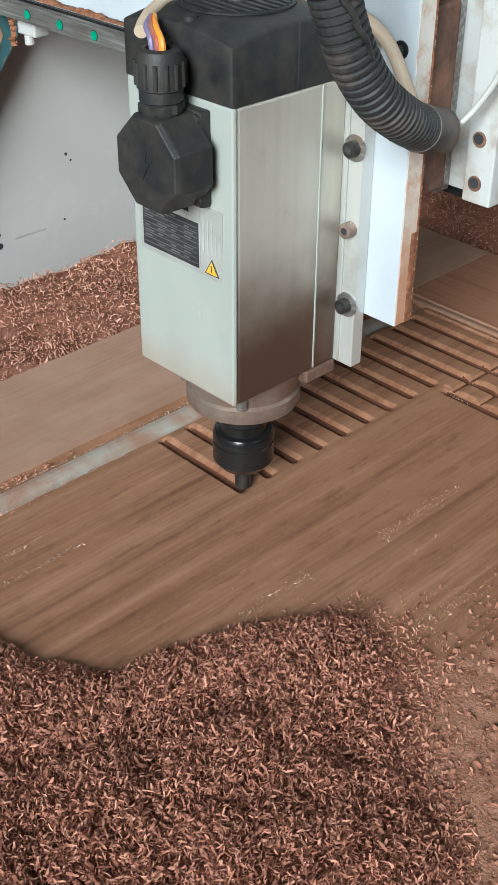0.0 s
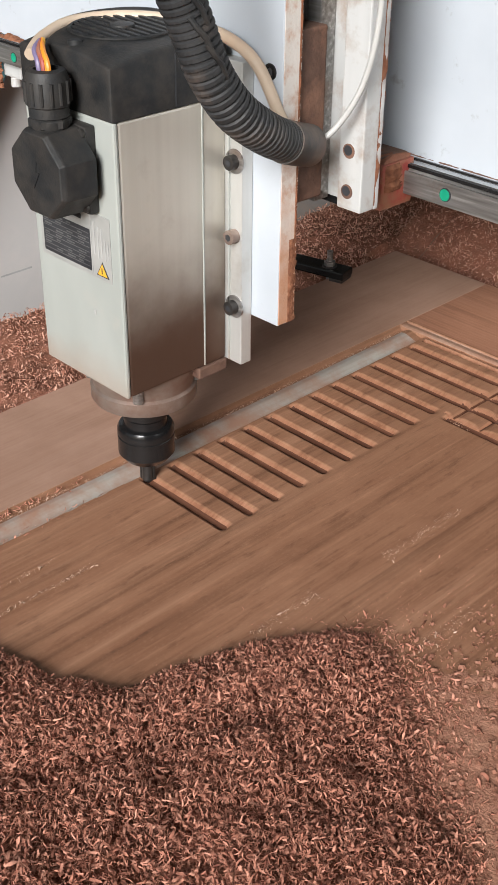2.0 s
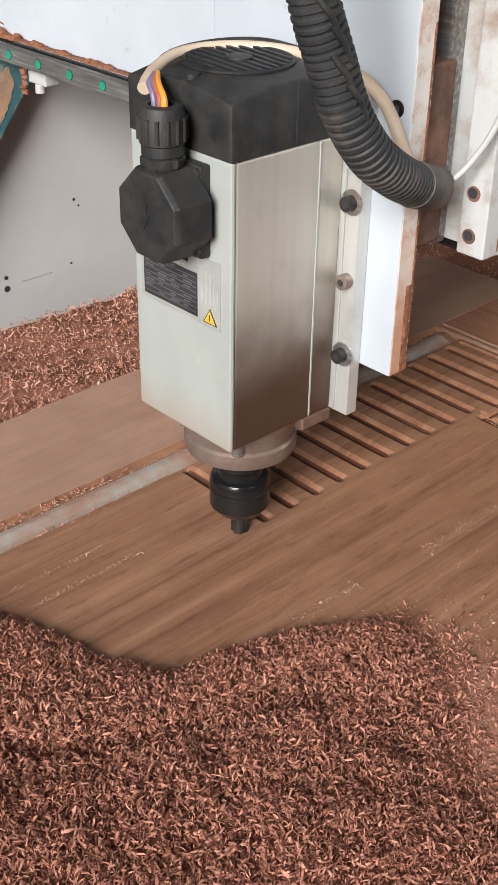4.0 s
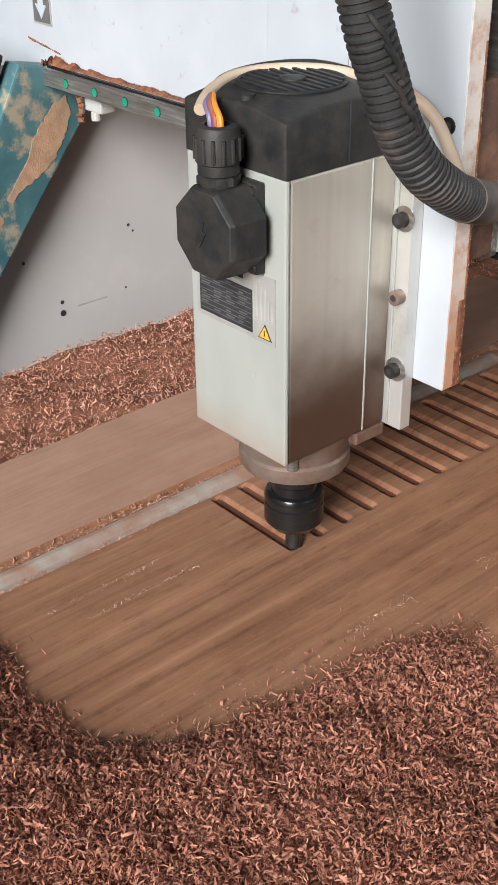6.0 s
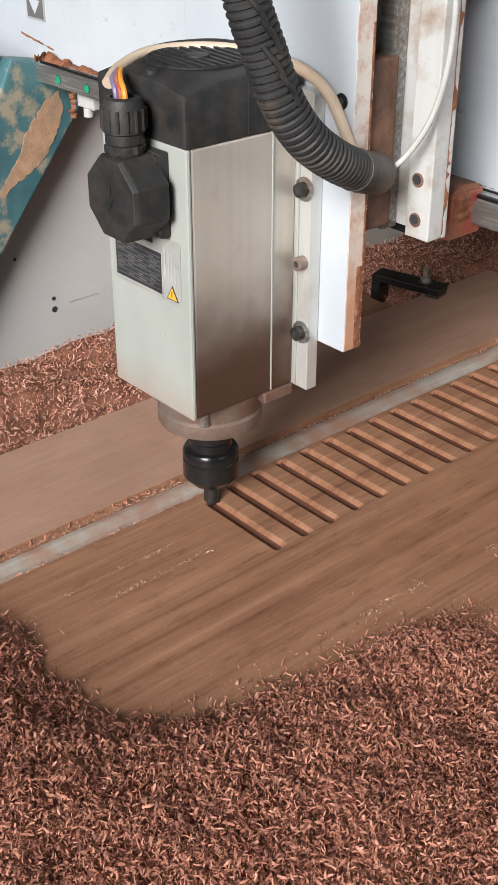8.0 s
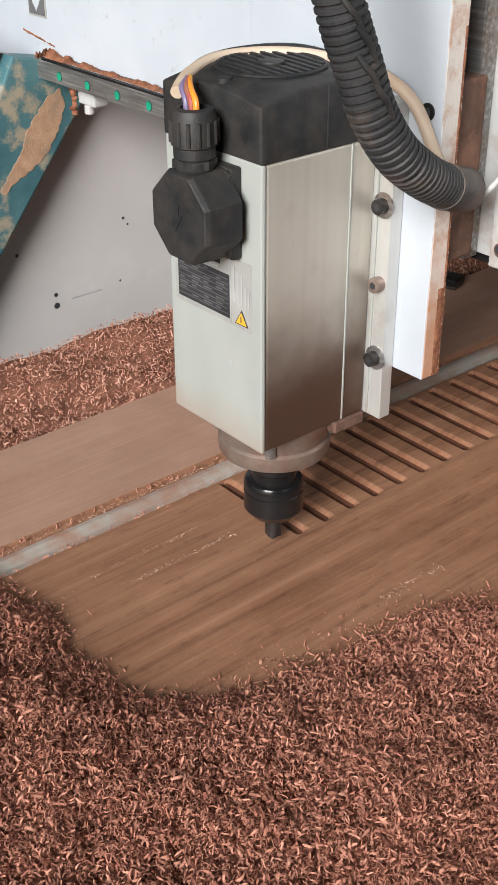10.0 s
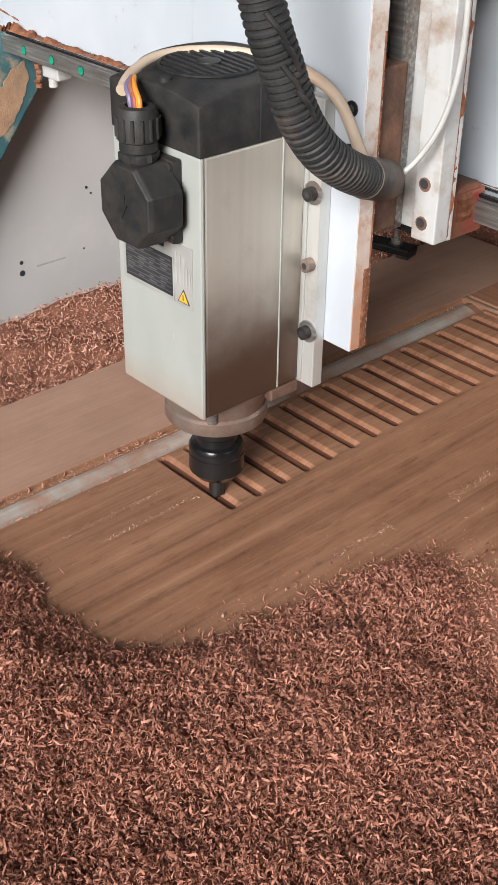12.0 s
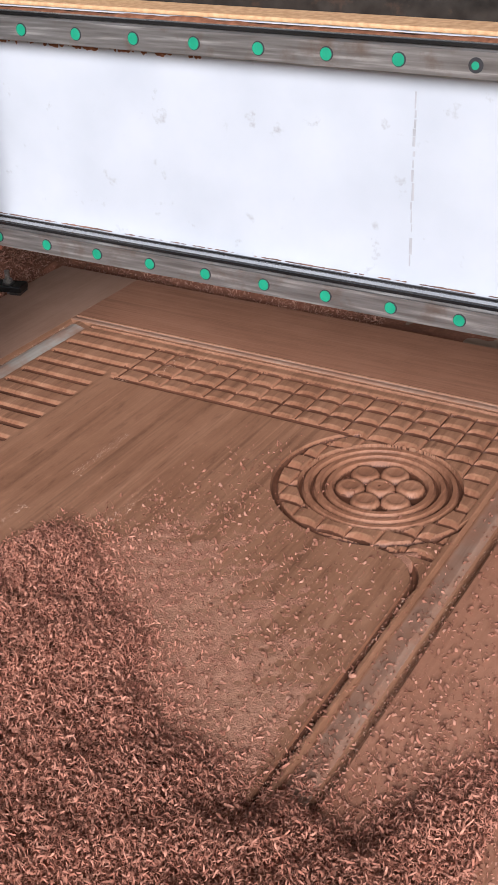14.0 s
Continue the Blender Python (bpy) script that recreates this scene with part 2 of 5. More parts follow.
STEEL = material("ground_steel", [(0.34, (0.20, 0.19, 0.18)), (0.55, (0.31, 0.30, 0.29)), (0.70, (0.52, 0.51, 0.49))], (14, 260, 260), 0.38, metal=0.75, dirt=(0.20, 0.135, 0.10), dirt_scale=24,
                 dirt_amount=0.36)
POLISHED = material("polished_steel", [(0.3, (0.42, 0.42, 0.42)), (0.7, (0.62, 0.62, 0.62))], (6, 200, 200), 0.25, metal=0.9)
DARK_STEEL = material("dark_steel", [(0.3, (0.035, 0.033, 0.032)), (0.7, (0.075, 0.07, 0.066))], (60, 60, 60), 0.35, metal=0.7, dirt=(0.16, 0.10, 0.075),
                      dirt_scale=40, dirt_amount=0.30)
NUT = material("blackened_nut", [(0.3, (0.018, 0.018, 0.019)), (0.7, (0.032, 0.031, 0.031))], (8, 8, 120), 0.24, metal=0.6)
BROWN_STEEL = material("dust_caked_steel", [(0.3, (0.07, 0.036, 0.026)), (0.7, (0.15, 0.085, 0.06))], (90, 90, 90), 0.7, metal=0.1, bump=0.7, bump_scale=300,
                       dirt=(0.25, 0.13, 0.085), dirt_scale=30, dirt_amount=0.4)
CAKED_COLLAR = material("smoked_collar", [(0.3, (0.16, 0.122, 0.102)), (0.7, (0.27, 0.222, 0.19))], (30, 30, 60), 0.42, metal=0.45, dirt=(0.17, 0.10, 0.075),
                        dirt_scale=24, dirt_amount=0.45)
RED = material("red_wiper", [(0.3, (0.26, 0.02, 0.022)), (0.7, (0.38, 0.05, 0.045))], (90, 90, 90), 0.6, dirt=(0.26, 0.12, 0.07), dirt_scale=45, dirt_amount=0.55)
GREEN = material("green_plug", [(0.3, (0.0, 0.19, 0.105)), (0.7, (0.006, 0.26, 0.15))], (90, 90, 90), 0.5)
CREAM = material("cream_cable_sheath", [(0.3, (0.41, 0.32, 0.235)), (0.7, (0.52, 0.42, 0.325))], (30, 30, 30), 0.5, dirt=(0.48, 0.35, 0.25), dirt_scale=28, dirt_amount=0.4)
CLEAR = material("milky_tube", [(0.3, (0.36, 0.36, 0.345)), (0.7, (0.44, 0.435, 0.42))], (30, 30, 30), 0.3)
YELLOW = material("yellow_print", [(0.3, (0.60, 0.32, 0.03)), (0.7, (0.68, 0.37, 0.04))], (50, 50, 50), 0.5)
ORANGE_WIRE = material("orange_wire", [(0.3, (0.62, 0.20, 0.02)), (0.7, (0.70, 0.27, 0.03))], (50, 50, 50), 0.45)
DRIP = material("dried_run", [(0.3, (0.27, 0.28, 0.29)), (0.7, (0.36, 0.37, 0.39))], (200, 200, 60), 0.5)
VIOLET = material("violet_wire", [(0.3, (0.13, 0.105, 0.20)), (0.7, (0.18, 0.15, 0.25))], (50, 50, 50), 0.45)
INK = material("black_print", [(0.3, (0.02, 0.021, 0.024)), (0.7, (0.035, 0.036, 0.04))], (50, 50, 50), 0.5)
PRINT_GREY = material("grey_print", [(0.3, (0.30, 0.30, 0.29)), (0.7, (0.38, 0.38, 0.37))], (50, 50, 50), 0.5)
TABLE_GREY = material("faint_print", [(0.3, (0.07, 0.07, 0.07)), (0.7, (0.11, 0.11, 0.108))], (50, 50, 50), 0.5)
FOIL = material("silver_label", [(0.3, (0.30, 0.305, 0.29)), (0.7, (0.36, 0.36, 0.345))], (50, 50, 50), 0.4, metal=0.15)
SIGN_DARK = material("dark_sign", [(0.3, (0.09, 0.09, 0.095)), (0.7, (0.13, 0.13, 0.135))], (50, 50, 50), 0.5)
CONCRETE = material("concrete", [(0.3, (0.14, 0.132, 0.125)), (0.7, (0.21, 0.20, 0.19))], (6, 6, 6), 0.85, bump=0.3, bump_scale=60, dirt=(0.20, 0.15, 0.12), dirt_scale=3)
PLASTER = material("plaster", [(0.3, (0.13, 0.125, 0.12)), (0.7, (0.18, 0.175, 0.165))], (3, 3, 3), 0.8, bump=0.2, bump_scale=50)
TABLE_TOP = material("spoilboard", [(0.3, (0.25, 0.17, 0.12)), (0.7, (0.33, 0.23, 0.165))], (40, 40, 40), 0.8, bump=0.3, bump_scale=200)


# ---- mesh helpers ----
def link(name, bm, mat, parent=None, label="", smooth=False):
    me = bpy.data.meshes.new(name)
    bm.normal_update()
    bm.to_mesh(me)
    bm.free()
    me.materials.append(mat)
    if smooth:
        me.polygons.foreach_set("use_smooth", [True] * len(me.polygons))
        me.set_sharp_from_angle(angle=radians(38))
    ob = new(name, me)
    if parent:
        ob.parent = parent
    if label:
        ob["label"] = label
    return ob


def part(name, bm, mat, parent, label="", smooth=False):
    return link(name, bm, mat, parent, label, smooth)


def from_arrays(name, verts, faces, mat, parent=None, smooth=False):
    me = bpy.data.meshes.new(name)
    me.from_pydata([tuple(v) for v in verts], [], [tuple(f) for f in faces])
    me.materials.append(mat)
    if smooth:
        me.polygons.foreach_set("use_smooth", [True] * len(me.polygons))
    ob = new(name, me)
    if parent:
        ob.parent = parent
    return ob


def thing(name, label, category, at=(0, 0, 0), group="", kind=""):
    ob = new(name)
    ob.location = at
    return tagged(ob, label, category, group, kind)


def box(x0, x1, y0, y1, z0, z1, bevel=0.0, bm=None):
    out = bm or bmesh.new()
    made = bmesh.ops.create_cube(out, size=1.0, matrix=Matrix.Translation(((x0 + x1) / 2, (y0 + y1) / 2, (z0 + z1) / 2)) @ Matrix.Diagonal((x1 - x0, y1 - y0, z1 - z0, 1)))
    if bevel:
        edges = list({e for v in made["verts"] for e in v.link_edges})
        bmesh.ops.bevel(out, geom=edges, offset=bevel, segments=2, affect="EDGES", profile=0.6)
    return out


def rod(a, b, r, seg=20, r2=None, bm=None, bevel=0.0):
    out = bm or bmesh.new()
    a, b = Vector(a), Vector(b)
    m = Matrix.Translation((a + b) / 2) @ (b - a).to_track_quat("Z", "Y").to_matrix().to_4x4()
    made = bmesh.ops.create_cone(out, cap_ends=True, segments=seg, radius1=r, radius2=r if r2 is None else r2, depth=(b - a).length, matrix=m)
    if bevel:
        edges = [e for e in {e for v in made["verts"] for e in v.link_edges} if any(len(f.verts) > 4 for f in e.link_faces)]
        bmesh.ops.bevel(out, geom=edges, offset=bevel, segments=2, affect="EDGES", profile=0.6)
    return out


def lathe(profile, seg=40, bm=None, offset=(0, 0, 0)):
    """Rings of (radius, z) round the z axis."""
    out = bm or bmesh.new()
    rings = []
    for r, z in profile:
        rings.append([out.verts.new((offset[0] + r * math.cos(2 * math.pi * k / seg), offset[1] + r * math.sin(2 * math.pi * k / seg), offset[2] + z)) for k in range(seg)])
    for p, q in zip(rings, rings[1:]):
        for k in range(seg):
            out.faces.new((p[k], p[(k + 1) % seg], q[(k + 1) % seg], q[k]))
    out.faces.new(rings[0][::-1])
    out.faces.new(rings[-1])
    return out


def prism(outline, axis, lo, hi, bevel=0.0, bm=None):
    """A flat outline pushed along an axis: 'x' takes (y, z), 'y' takes (x, z), 'z' takes (x, y)."""
    out = bm or bmesh.new()
    put = {"x": lambda d, u, v: (d, u, v), "y": lambda d, u, v: (u, d, v), "z": lambda d, u, v: (u, v, d)}[axis]
    a = [out.verts.new(put(lo, *p)) for p in outline]
    b = [out.verts.new(put(hi, *p)) for p in outline]
    out.faces.new(a)
    out.faces.new(b[::-1])
    for k in range(len(a)):
        out.faces.new((a[k], b[k], b[(k + 1) % len(a)], a[(k + 1) % len(a)]))
    bmesh.ops.recalc_face_normals(out, faces=out.faces)
    if bevel:
        bmesh.ops.bevel(out, geom=list(out.edges), offset=bevel, segments=2, affect="EDGES", profile=0.6)
    return out


def spline(points, n):
    """Catmull-Rom through the points, n steps in each stretch."""
    p = [Vector(q) for q in points]
    p = [2 * p[0] - p[1]] + p + [2 * p[-1] - p[-2]]
    out = []
    for a, b, c, d in zip(p, p[1:], p[2:], p[3:]):
        for k in range(n):
            t = k / n
            out.append(0.5 * (2 * b + (c - a) * t + (2 * a - 5 * b + 4 * c - d) * t * t + (3 * b - a - 3 * c + d) * t ** 3))
    return out + [p[-2]]


def tube(points, radius, seg=14, steps=8, bm=None, ribs=0.0, pitch=0.0):
    """A tube along a spline; with ribs it is corrugated."""
    out = bm or bmesh.new()
    line = spline(points, steps)
    if ribs:
        dense, run = [], 0.0
        for a, b in zip(line, line[1:]):
            n = max(1, round((b - a).length / (pitch / 6)))
            dense += [a.lerp(b, k / n) for k in range(n)]
        line = dense + [line[-1]]
    rings, run = [], 0.0
    up = Vector((0.3, 0.8, 0.5)).normalized()
    for i, p in enumerate(line):
        d = (line[min(i + 1, len(line) - 1)] - line[max(i - 1, 0)]).normalized()
        u = (up - d * up.dot(d)).normalized()
        v = d.cross(u)
        up = u
        if i:
            run += (p - line[i - 1]).length
        r = radius
        if ribs:
            w = (run / pitch) % 1.0
            r = radius - (ribs if 0.58 < w < 0.98 else 0.0)
        rings.append([out.verts.new(p + r * (u * math.cos(2 * math.pi * k / seg) + v * math.sin(2 * math.pi * k / seg))) for k in range(seg)])
    for a, b in zip(rings, rings[1:]):
        for k in range(seg):
            out.faces.new((a[k], a[(k + 1) % seg], b[(k + 1) % seg], b[k]))
    out.faces.new(rings[0][::-1])
    out.faces.new(rings[-1])
    return out


# ---- the room ----
def room():
    def slab(name, label, mat, *b):
        return tagged(link(name, box(*b), mat), label, name.split("_")[0], kind="structure")
    slab("floor", "dusty grey concrete workshop floor", CONCRETE, -3.2, 3.2, -3.2, 3.2, -0.95, -0.85)
    slab("ceiling", "plain pale ceiling of the workshop", PLASTER, -3.2, 3.2, -3.2, 3.2, 3.4, 3.5)
    slab("wall_west", "plain pale plaster workshop wall", PLASTER, -3.2, -3.0, -3.2, 3.2, -0.85, 3.4)
    slab("wall_north", "plain pale plaster wall behind the machine", PLASTER, -3.0, 3.0, 3.0, 3.2, -0.85, 3.4)
    # unseen opening in this wall, added for the side fill lamp
    bm = box(3.0, 3.2, -3.2, 3.2, -0.85, 0.6)
    box(3.0, 3.2, -3.2, 3.2, 1.9, 3.4, bm=bm)
    box(3.0, 3.2, -3.2, -0.7, 0.6, 1.9, bm=bm)
    box(3.0, 3.2, 1.3, 3.2, 0.6, 1.9, bm=bm)
    tagged(link("wall_east", bm, PLASTER), "plain pale plaster wall with an added opening for the side fill lamp", "wall", kind="structure")
    bm = box(-3.0, -1.6, -2.8, -2.6, -0.85, 3.4)
    box(2.9, 3.0, -2.8, -2.6, -0.85, 3.4, bm=bm)
    box(-1.6, 2.9, -2.8, -2.6, 3.25, 3.4, bm=bm)
    tagged(link("wall_south", bm, PLASTER), "plain pale plaster wall with a wide door opening", "wall", kind="structure")


room()

# ---- the machine bed ----
bed = thing("machine_bed", "router bed with a worn wooden spoilboard under the door", "machine bed")
part("spoilboard", box(-0.412, 1.15, -2.2, 1.3, -0.085, -0.045, 0.002), TABLE_TOP, bed)
part("bed_frame", box(-0.40, 1.12, -2.15, 1.25, -0.84, -0.087, 0.004), GREY_PAINT, bed)

# ---- the wooden door being carved ----
P = 0.03                      # pitch of the grooves
FIELD_R = 0.600               # right border of the carved field
DOOR_L, DOOR_R, DOOR_T, DOOR_B = -0.180, 0.757, 0.157, -1.80
GROOVE_A, GROOVE_B = -0.004, 0.101


def smoothstep(a, b, v):
    t = np.clip((v - a) / (b - a), 0, 1)
    return t * t * (3 - 2 * t)


def groove_profile(s):
    """Cut of the V-shaped bit across a groove, s metres from its middle."""
    return np.interp(s, [-0.0074, -0.0068, -0.0012, 0.0064, 0.0074], [0, -0.0003, -0.0048, -0.0004, 0])


def lens_cut(d, half, depth):
    """A rounded groove by the distance from its middle line."""
    return -depth * np.sqrt(np.clip(1 - (d / half) ** 2, 0, 1))


RING = (0.500, -0.203)


def carve(x, y):
    h = np.zeros_like(x)
    # short grooves along x, one beside the other
    for n in range(1, 17):
        right = GROOVE_B if n > 3 else FIELD_R - 0.008
        edge = smoothstep(GROOVE_A - 0.001, GROOVE_A + 0.003, x) * (1 - smoothstep(right - 0.006, right, x))
        h = np.minimum(h, groove_profile(y + n * P) * edge)
    dr = np.hypot(x - RING[0], y - RING[1])
    ang = np.arctan2(y - RING[1], x - RING[0])
    # field of pillow squares along the upper border and down the side, round the rosette
    row4 = groove_profile(y + 4 * P) * smoothstep(0.108, 0.114, x) * (x < FIELD_R - 0.008) * (dr > 0.107)
    h = np.minimum(h, row4)
    inside = ((y > -4 * P + 0.004) & (x > 0.105) | (dr < 0.106) | (x > 0.562) & (y > -0.305)) & (x < FIELD_R - 0.004) & (y < -P + 0.004) & (dr > 0.083)
    u = ((x - 0.117) / P) % 1.0
    across = np.minimum(u, 1 - u) * P                      # metres from the nearest crease
    s_row = ((y + 0.012) % P) - 0.012                      # metres from the groove along x
    width = 0.0030 + 0.0078 * np.clip(1 - np.abs(2 * u - 1) ** 3.0, 0, 1)
    slope = np.where(s_row < -0.0012, np.interp(s_row, [-0.0066, -0.0012], [0, -0.0052]), np.clip(-0.0052 * (1 - (s_row + 0.0012) / width), -0.0052, 0))
    wavy = 0.00035 * np.sin(41 * x + 3 * np.sin(90 * y)) * np.sin(67 * y + 2 * np.sin(55 * x))
    row = slope + wavy
    col = np.interp(across, [0, 0.0014, 0.0026, 0.0060], [-0.0036, -0.0012, -0.0005, 0])
    h = np.where(inside, np.minimum(col, row), h)
    # rosette: rings and a flower of round petals
    disc = dr < 0.0825
    rose = np.full_like(x, -0.0012)
    for r0 in (0.0568, 0.0685, 0.0800):
        rose = np.minimum(rose, lens_cut(dr - r0, 0.0032, 0.0068))
    flower = np.full_like(x, -0.0072)
    for k in range(7):
        cx, cy = (RING[0], RING[1]) if k == 6 else (RING[0] + 0.0300 * math.cos(k * math.pi / 3 + 0.42), RING[1] + 0.0300 * math.sin(k * math.pi / 3 + 0.42))
        dp = np.hypot(x - cx, y - cy) / 0.0152
        flower = np.maximum(flower, -0.0072 + 0.0066 * np.interp(dp, [0, 0.45, 0.62, 0.80, 0.93, 1.0], [0.84, 0.88, 0.97, 0.90, 0.55, 0.0]))
    blend = smoothstep(0.0452, 0.0485, dr)
    rose = np.where(dr < 0.0485, flower * (1 - blend) + rose * blend, rose)
    h = np.where(disc, rose, h)
    # outline that sweeps round the rosette and curves down into the border groove
    h = np.minimum(h, np.where((ang < -0.2) & (ang > -1.35) | (ang > 2.2) | (ang < -1.2), lens_cut(dr - 0.106, 0.0038, 0.006), 0))
    da = np.hypot(x - 0.547, y + 0.352)
    h = np.minimum(h, np.where((x > 0.545) & (y > -0.352), lens_cut(da - 0.048, 0.0036, 0.006), 0))
    h = np.minimum(h, np.where((y < -0.350), lens_cut(x - 0.5945, 0.0036, 0.006), 0))
    # line inside the upper border
    h = np.minimum(h, np.where((x > -0.002) & (x < FIELD_R), lens_cut(y + 0.0105, 0.0030, 0.005), 0))
    # border mouldings on both sides: outer lip, sloping face, inner quirk
    d = np.minimum(x + 0.008, FIELD_R + 0.002 - x)
    m = np.interp(d, [-0.035, -0.034, -0.0275, -0.0262, -0.020, -0.005, -0.001, 0.0005], [0, -0.0050, -0.0062, -0.0022, -0.0016, -0.0058, -0.0068, 0])
    h = np.where((d < 0.0015) & (d > -0.036) & (y < 0.001), np.minimum(m, 0), h)
    # narrow rounded lip along the top
    lip = np.interp(y, [-0.0045, -0.0010, 0.0008, 0.0040, 0.0095, 0.0125, 0.0135], [0, -0.0040, -0.0010, 0, -0.0006, -0.0024, 0])
    h = np.where((y > -0.0045) & (d > -0.036) & ((d > 0) | (y > 0.0005)), np.minimum(h * (y < 0), lip), h)
    # flat again beyond the mouldings
    out = (x < -0.0435) | (x > FIELD_R + 0.0375) | (y > 0.0136)
    return np.where(out, 0.0, h)


def grid_mesh(name, xs, ys, height, mat, parent, second=None, mask=None):
    X, Y = np.meshgrid(xs, ys)
    Z = height(X, Y)
    nx, ny = len(xs), len(ys)
    verts = np.stack([X.ravel(), Y.ravel(), Z.ravel()], 1)
    idx = np.arange(nx * ny).reshape(ny, nx)
    faces = np.stack([idx[:-1, :-1].ravel(), idx[:-1, 1:].ravel(), idx[1:, 1:].ravel(), idx[1:, :-1].ravel()], 1)
    me = bpy.data.meshes.new(name)
    me.vertices.add(len(verts))
    me.vertices.foreach_set("co", verts.ravel())
    me.loops.add(len(faces) * 4)
    me.loops.foreach_set("vertex_index", faces.ravel().astype(np.int32))
    me.polygons.add(len(faces))
    me.polygons.foreach_set("loop_start", np.arange(0, len(faces) * 4, 4, dtype=np.int32))
    me.polygons.foreach_set("use_smooth", np.ones(len(faces), bool))
    me.update()
    me.validate()
    me.set_sharp_from_angle(angle=radians(32))
    me.materials.append(mat)
    if second:
        for m in second:
            me.materials.append(m)
        cx, cy = (X[:-1, :-1] + X[1:, 1:]) / 2, (Y[:-1, :-1] + Y[1:, 1:]) / 2
        me.polygons.foreach_set("material_index", mask(cx, cy).ravel().astype(np.int32))
    ob = new(name, me)
    ob.parent = parent
    return ob


def planed(x, y):
    """The smooth sloping faces of the side mouldings."""
    # only the left faces carry the painted sky sheen
    left = (x > -0.0335) & (x < -0.0115) & (y < -0.010)
    right = (x > FIELD_R + 0.005) & (x < FIELD_R + 0.0285) & (y < -0.004)
    top = (y > 0.0002) & (y < 0.0130) & (x > -0.042) & (x < FIELD_R + 0.034)
    h = carve(x, y)
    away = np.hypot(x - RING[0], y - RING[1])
    # deepest cuts take the dark tone, shade put into the colour
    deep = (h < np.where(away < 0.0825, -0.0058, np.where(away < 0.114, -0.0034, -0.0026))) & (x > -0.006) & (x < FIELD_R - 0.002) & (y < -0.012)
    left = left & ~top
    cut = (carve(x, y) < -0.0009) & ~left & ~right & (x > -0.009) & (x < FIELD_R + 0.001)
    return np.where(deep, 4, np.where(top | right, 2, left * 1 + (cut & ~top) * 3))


door = thing("wooden_door", "reddish-brown hardwood door lying flat, half carved with grooves and a rosette", "door")
FX0, FX1, FY1, FY0 = -0.044, FIELD_R + 0.038, 0.016, -0.66
grid_mesh("carved_panel", np.concatenate([np.linspace(FX0, 0.385, 240), np.linspace(0.386, 0.612, 330), np.linspace(0.613, FX1, 24)]), np.linspace(FY0, FY1, 920), carve, WOOD_Y, door, (MOULD_SHEEN, MOULD_B, WOOD_CUT, GROOVE_SHADE), planed)
grid_mesh("lower_panel", np.linspace(FX0, FX1, 400), np.linspace(DOOR_B + 0.15, FY0, 12), carve, WOOD_Y, door, (MOULD_SHEEN, MOULD_B, WOOD_CUT, GROOVE_SHADE), planed)
part("panel_core", box(FX0 + 0.001, FX1 - 0.001, DOOR_B + 0.16, FY1 - 0.001, -0.042, -0.012), WOOD_Y, door)
G = 0.0001
part("stile", box(DOOR_L, FX0 - G, DOOR_B, DOOR_T, -0.043, 0.0, 0.0008), WOOD_DUSTY, door, "dust-covered stile")
part("stile", box(FX1 + G, DOOR_R, DOOR_B, DOOR_T, -0.043, 0.0, 0.0008), WOOD_RED, door, "stile under reddish sawdust")
part("rail", box(FX0, FX1, FY1 + G, DOOR_T, -0.043, -0.0001, 0.0004), WOOD_X, door, "dust-covered top rail")
part("rail", box(FX0, FX1, DOOR_B, DOOR_B + 0.148, -0.043, 0.0, 0.0008), WOOD_X, door)

# wood still standing in the last four grooves, in short lengths that the bit takes away
PLUGS = []
SEG = 14


def plug_mesh(x0, x1):
    s = np.array([-0.0068, -0.0012, 0.0064])
    z = groove_profile(s) + 0.0003
    outline = [(float(a), float(b)) for a, b in zip(s, z)] + [(0.0095, 0.00015), (-0.0090, 0.00015)]
    bm = prism(outline, "x", x0, x1)
    me = bpy.data.meshes.new("uncut_wood")
    bm.to_mesh(me)
    bm.free()
    me.materials.append(WOOD_Y)
    return me


step = (GROOVE_B + 0.002 - GROOVE_A + 0.003) / SEG
PLUG_ME = plug_mesh(0, step)
for n in (13, 14, 15, 16):
    for k in range(SEG):
        ob = new("uncut_wood", PLUG_ME)
        ob.parent = door
        PLUGS.append((n, GROOVE_A - 0.003 + k * step, ob))


# ---- gantry: built round the spindle's axis at x = y = 0, z = 0 on the door's face ----
RAIL_Y, BEAM_Y = 0.215, 0.236
X_END = -0.585                # the rails' end, in metres of the room


def linear_rail(z, parent):
    rail = part("guide_rail", prism([(BEAM_Y - 0.001, z - 0.0115), (BEAM_Y - 0.001, z + 0.0115), (RAIL_Y + 0.007, z + 0.0115), (RAIL_Y + 0.0045, z + 0.0085), (RAIL_Y, z + 0.0095),
                                     (RAIL_Y, z - 0.0095), (RAIL_Y + 0.0045, z - 0.0085), (RAIL_Y + 0.007, z - 0.0115)], "x", X_END, 1.35), STEEL, parent, "ground steel guide rail, dusty")
    x = 0.304 - 0.06 * 14
    while x < 1.3:
        if x > X_END + 0.01:
            rim = part("counterbore", rod((x, RAIL_Y + 0.004, z), (x, RAIL_Y - 0.0003, z), 0.0057, 20), INK, rail)
            last = x > 0.58 and z > 0.4
            part("bolt_plug", rod((x - 0.0004, RAIL_Y + 0.003, z - 0.0002), (x - 0.0004, RAIL_Y - 0.0006, z - 0.0002), 0.0049 if not last else 0.003, 18), GREEN, rim)
        x += 0.06
    return rail


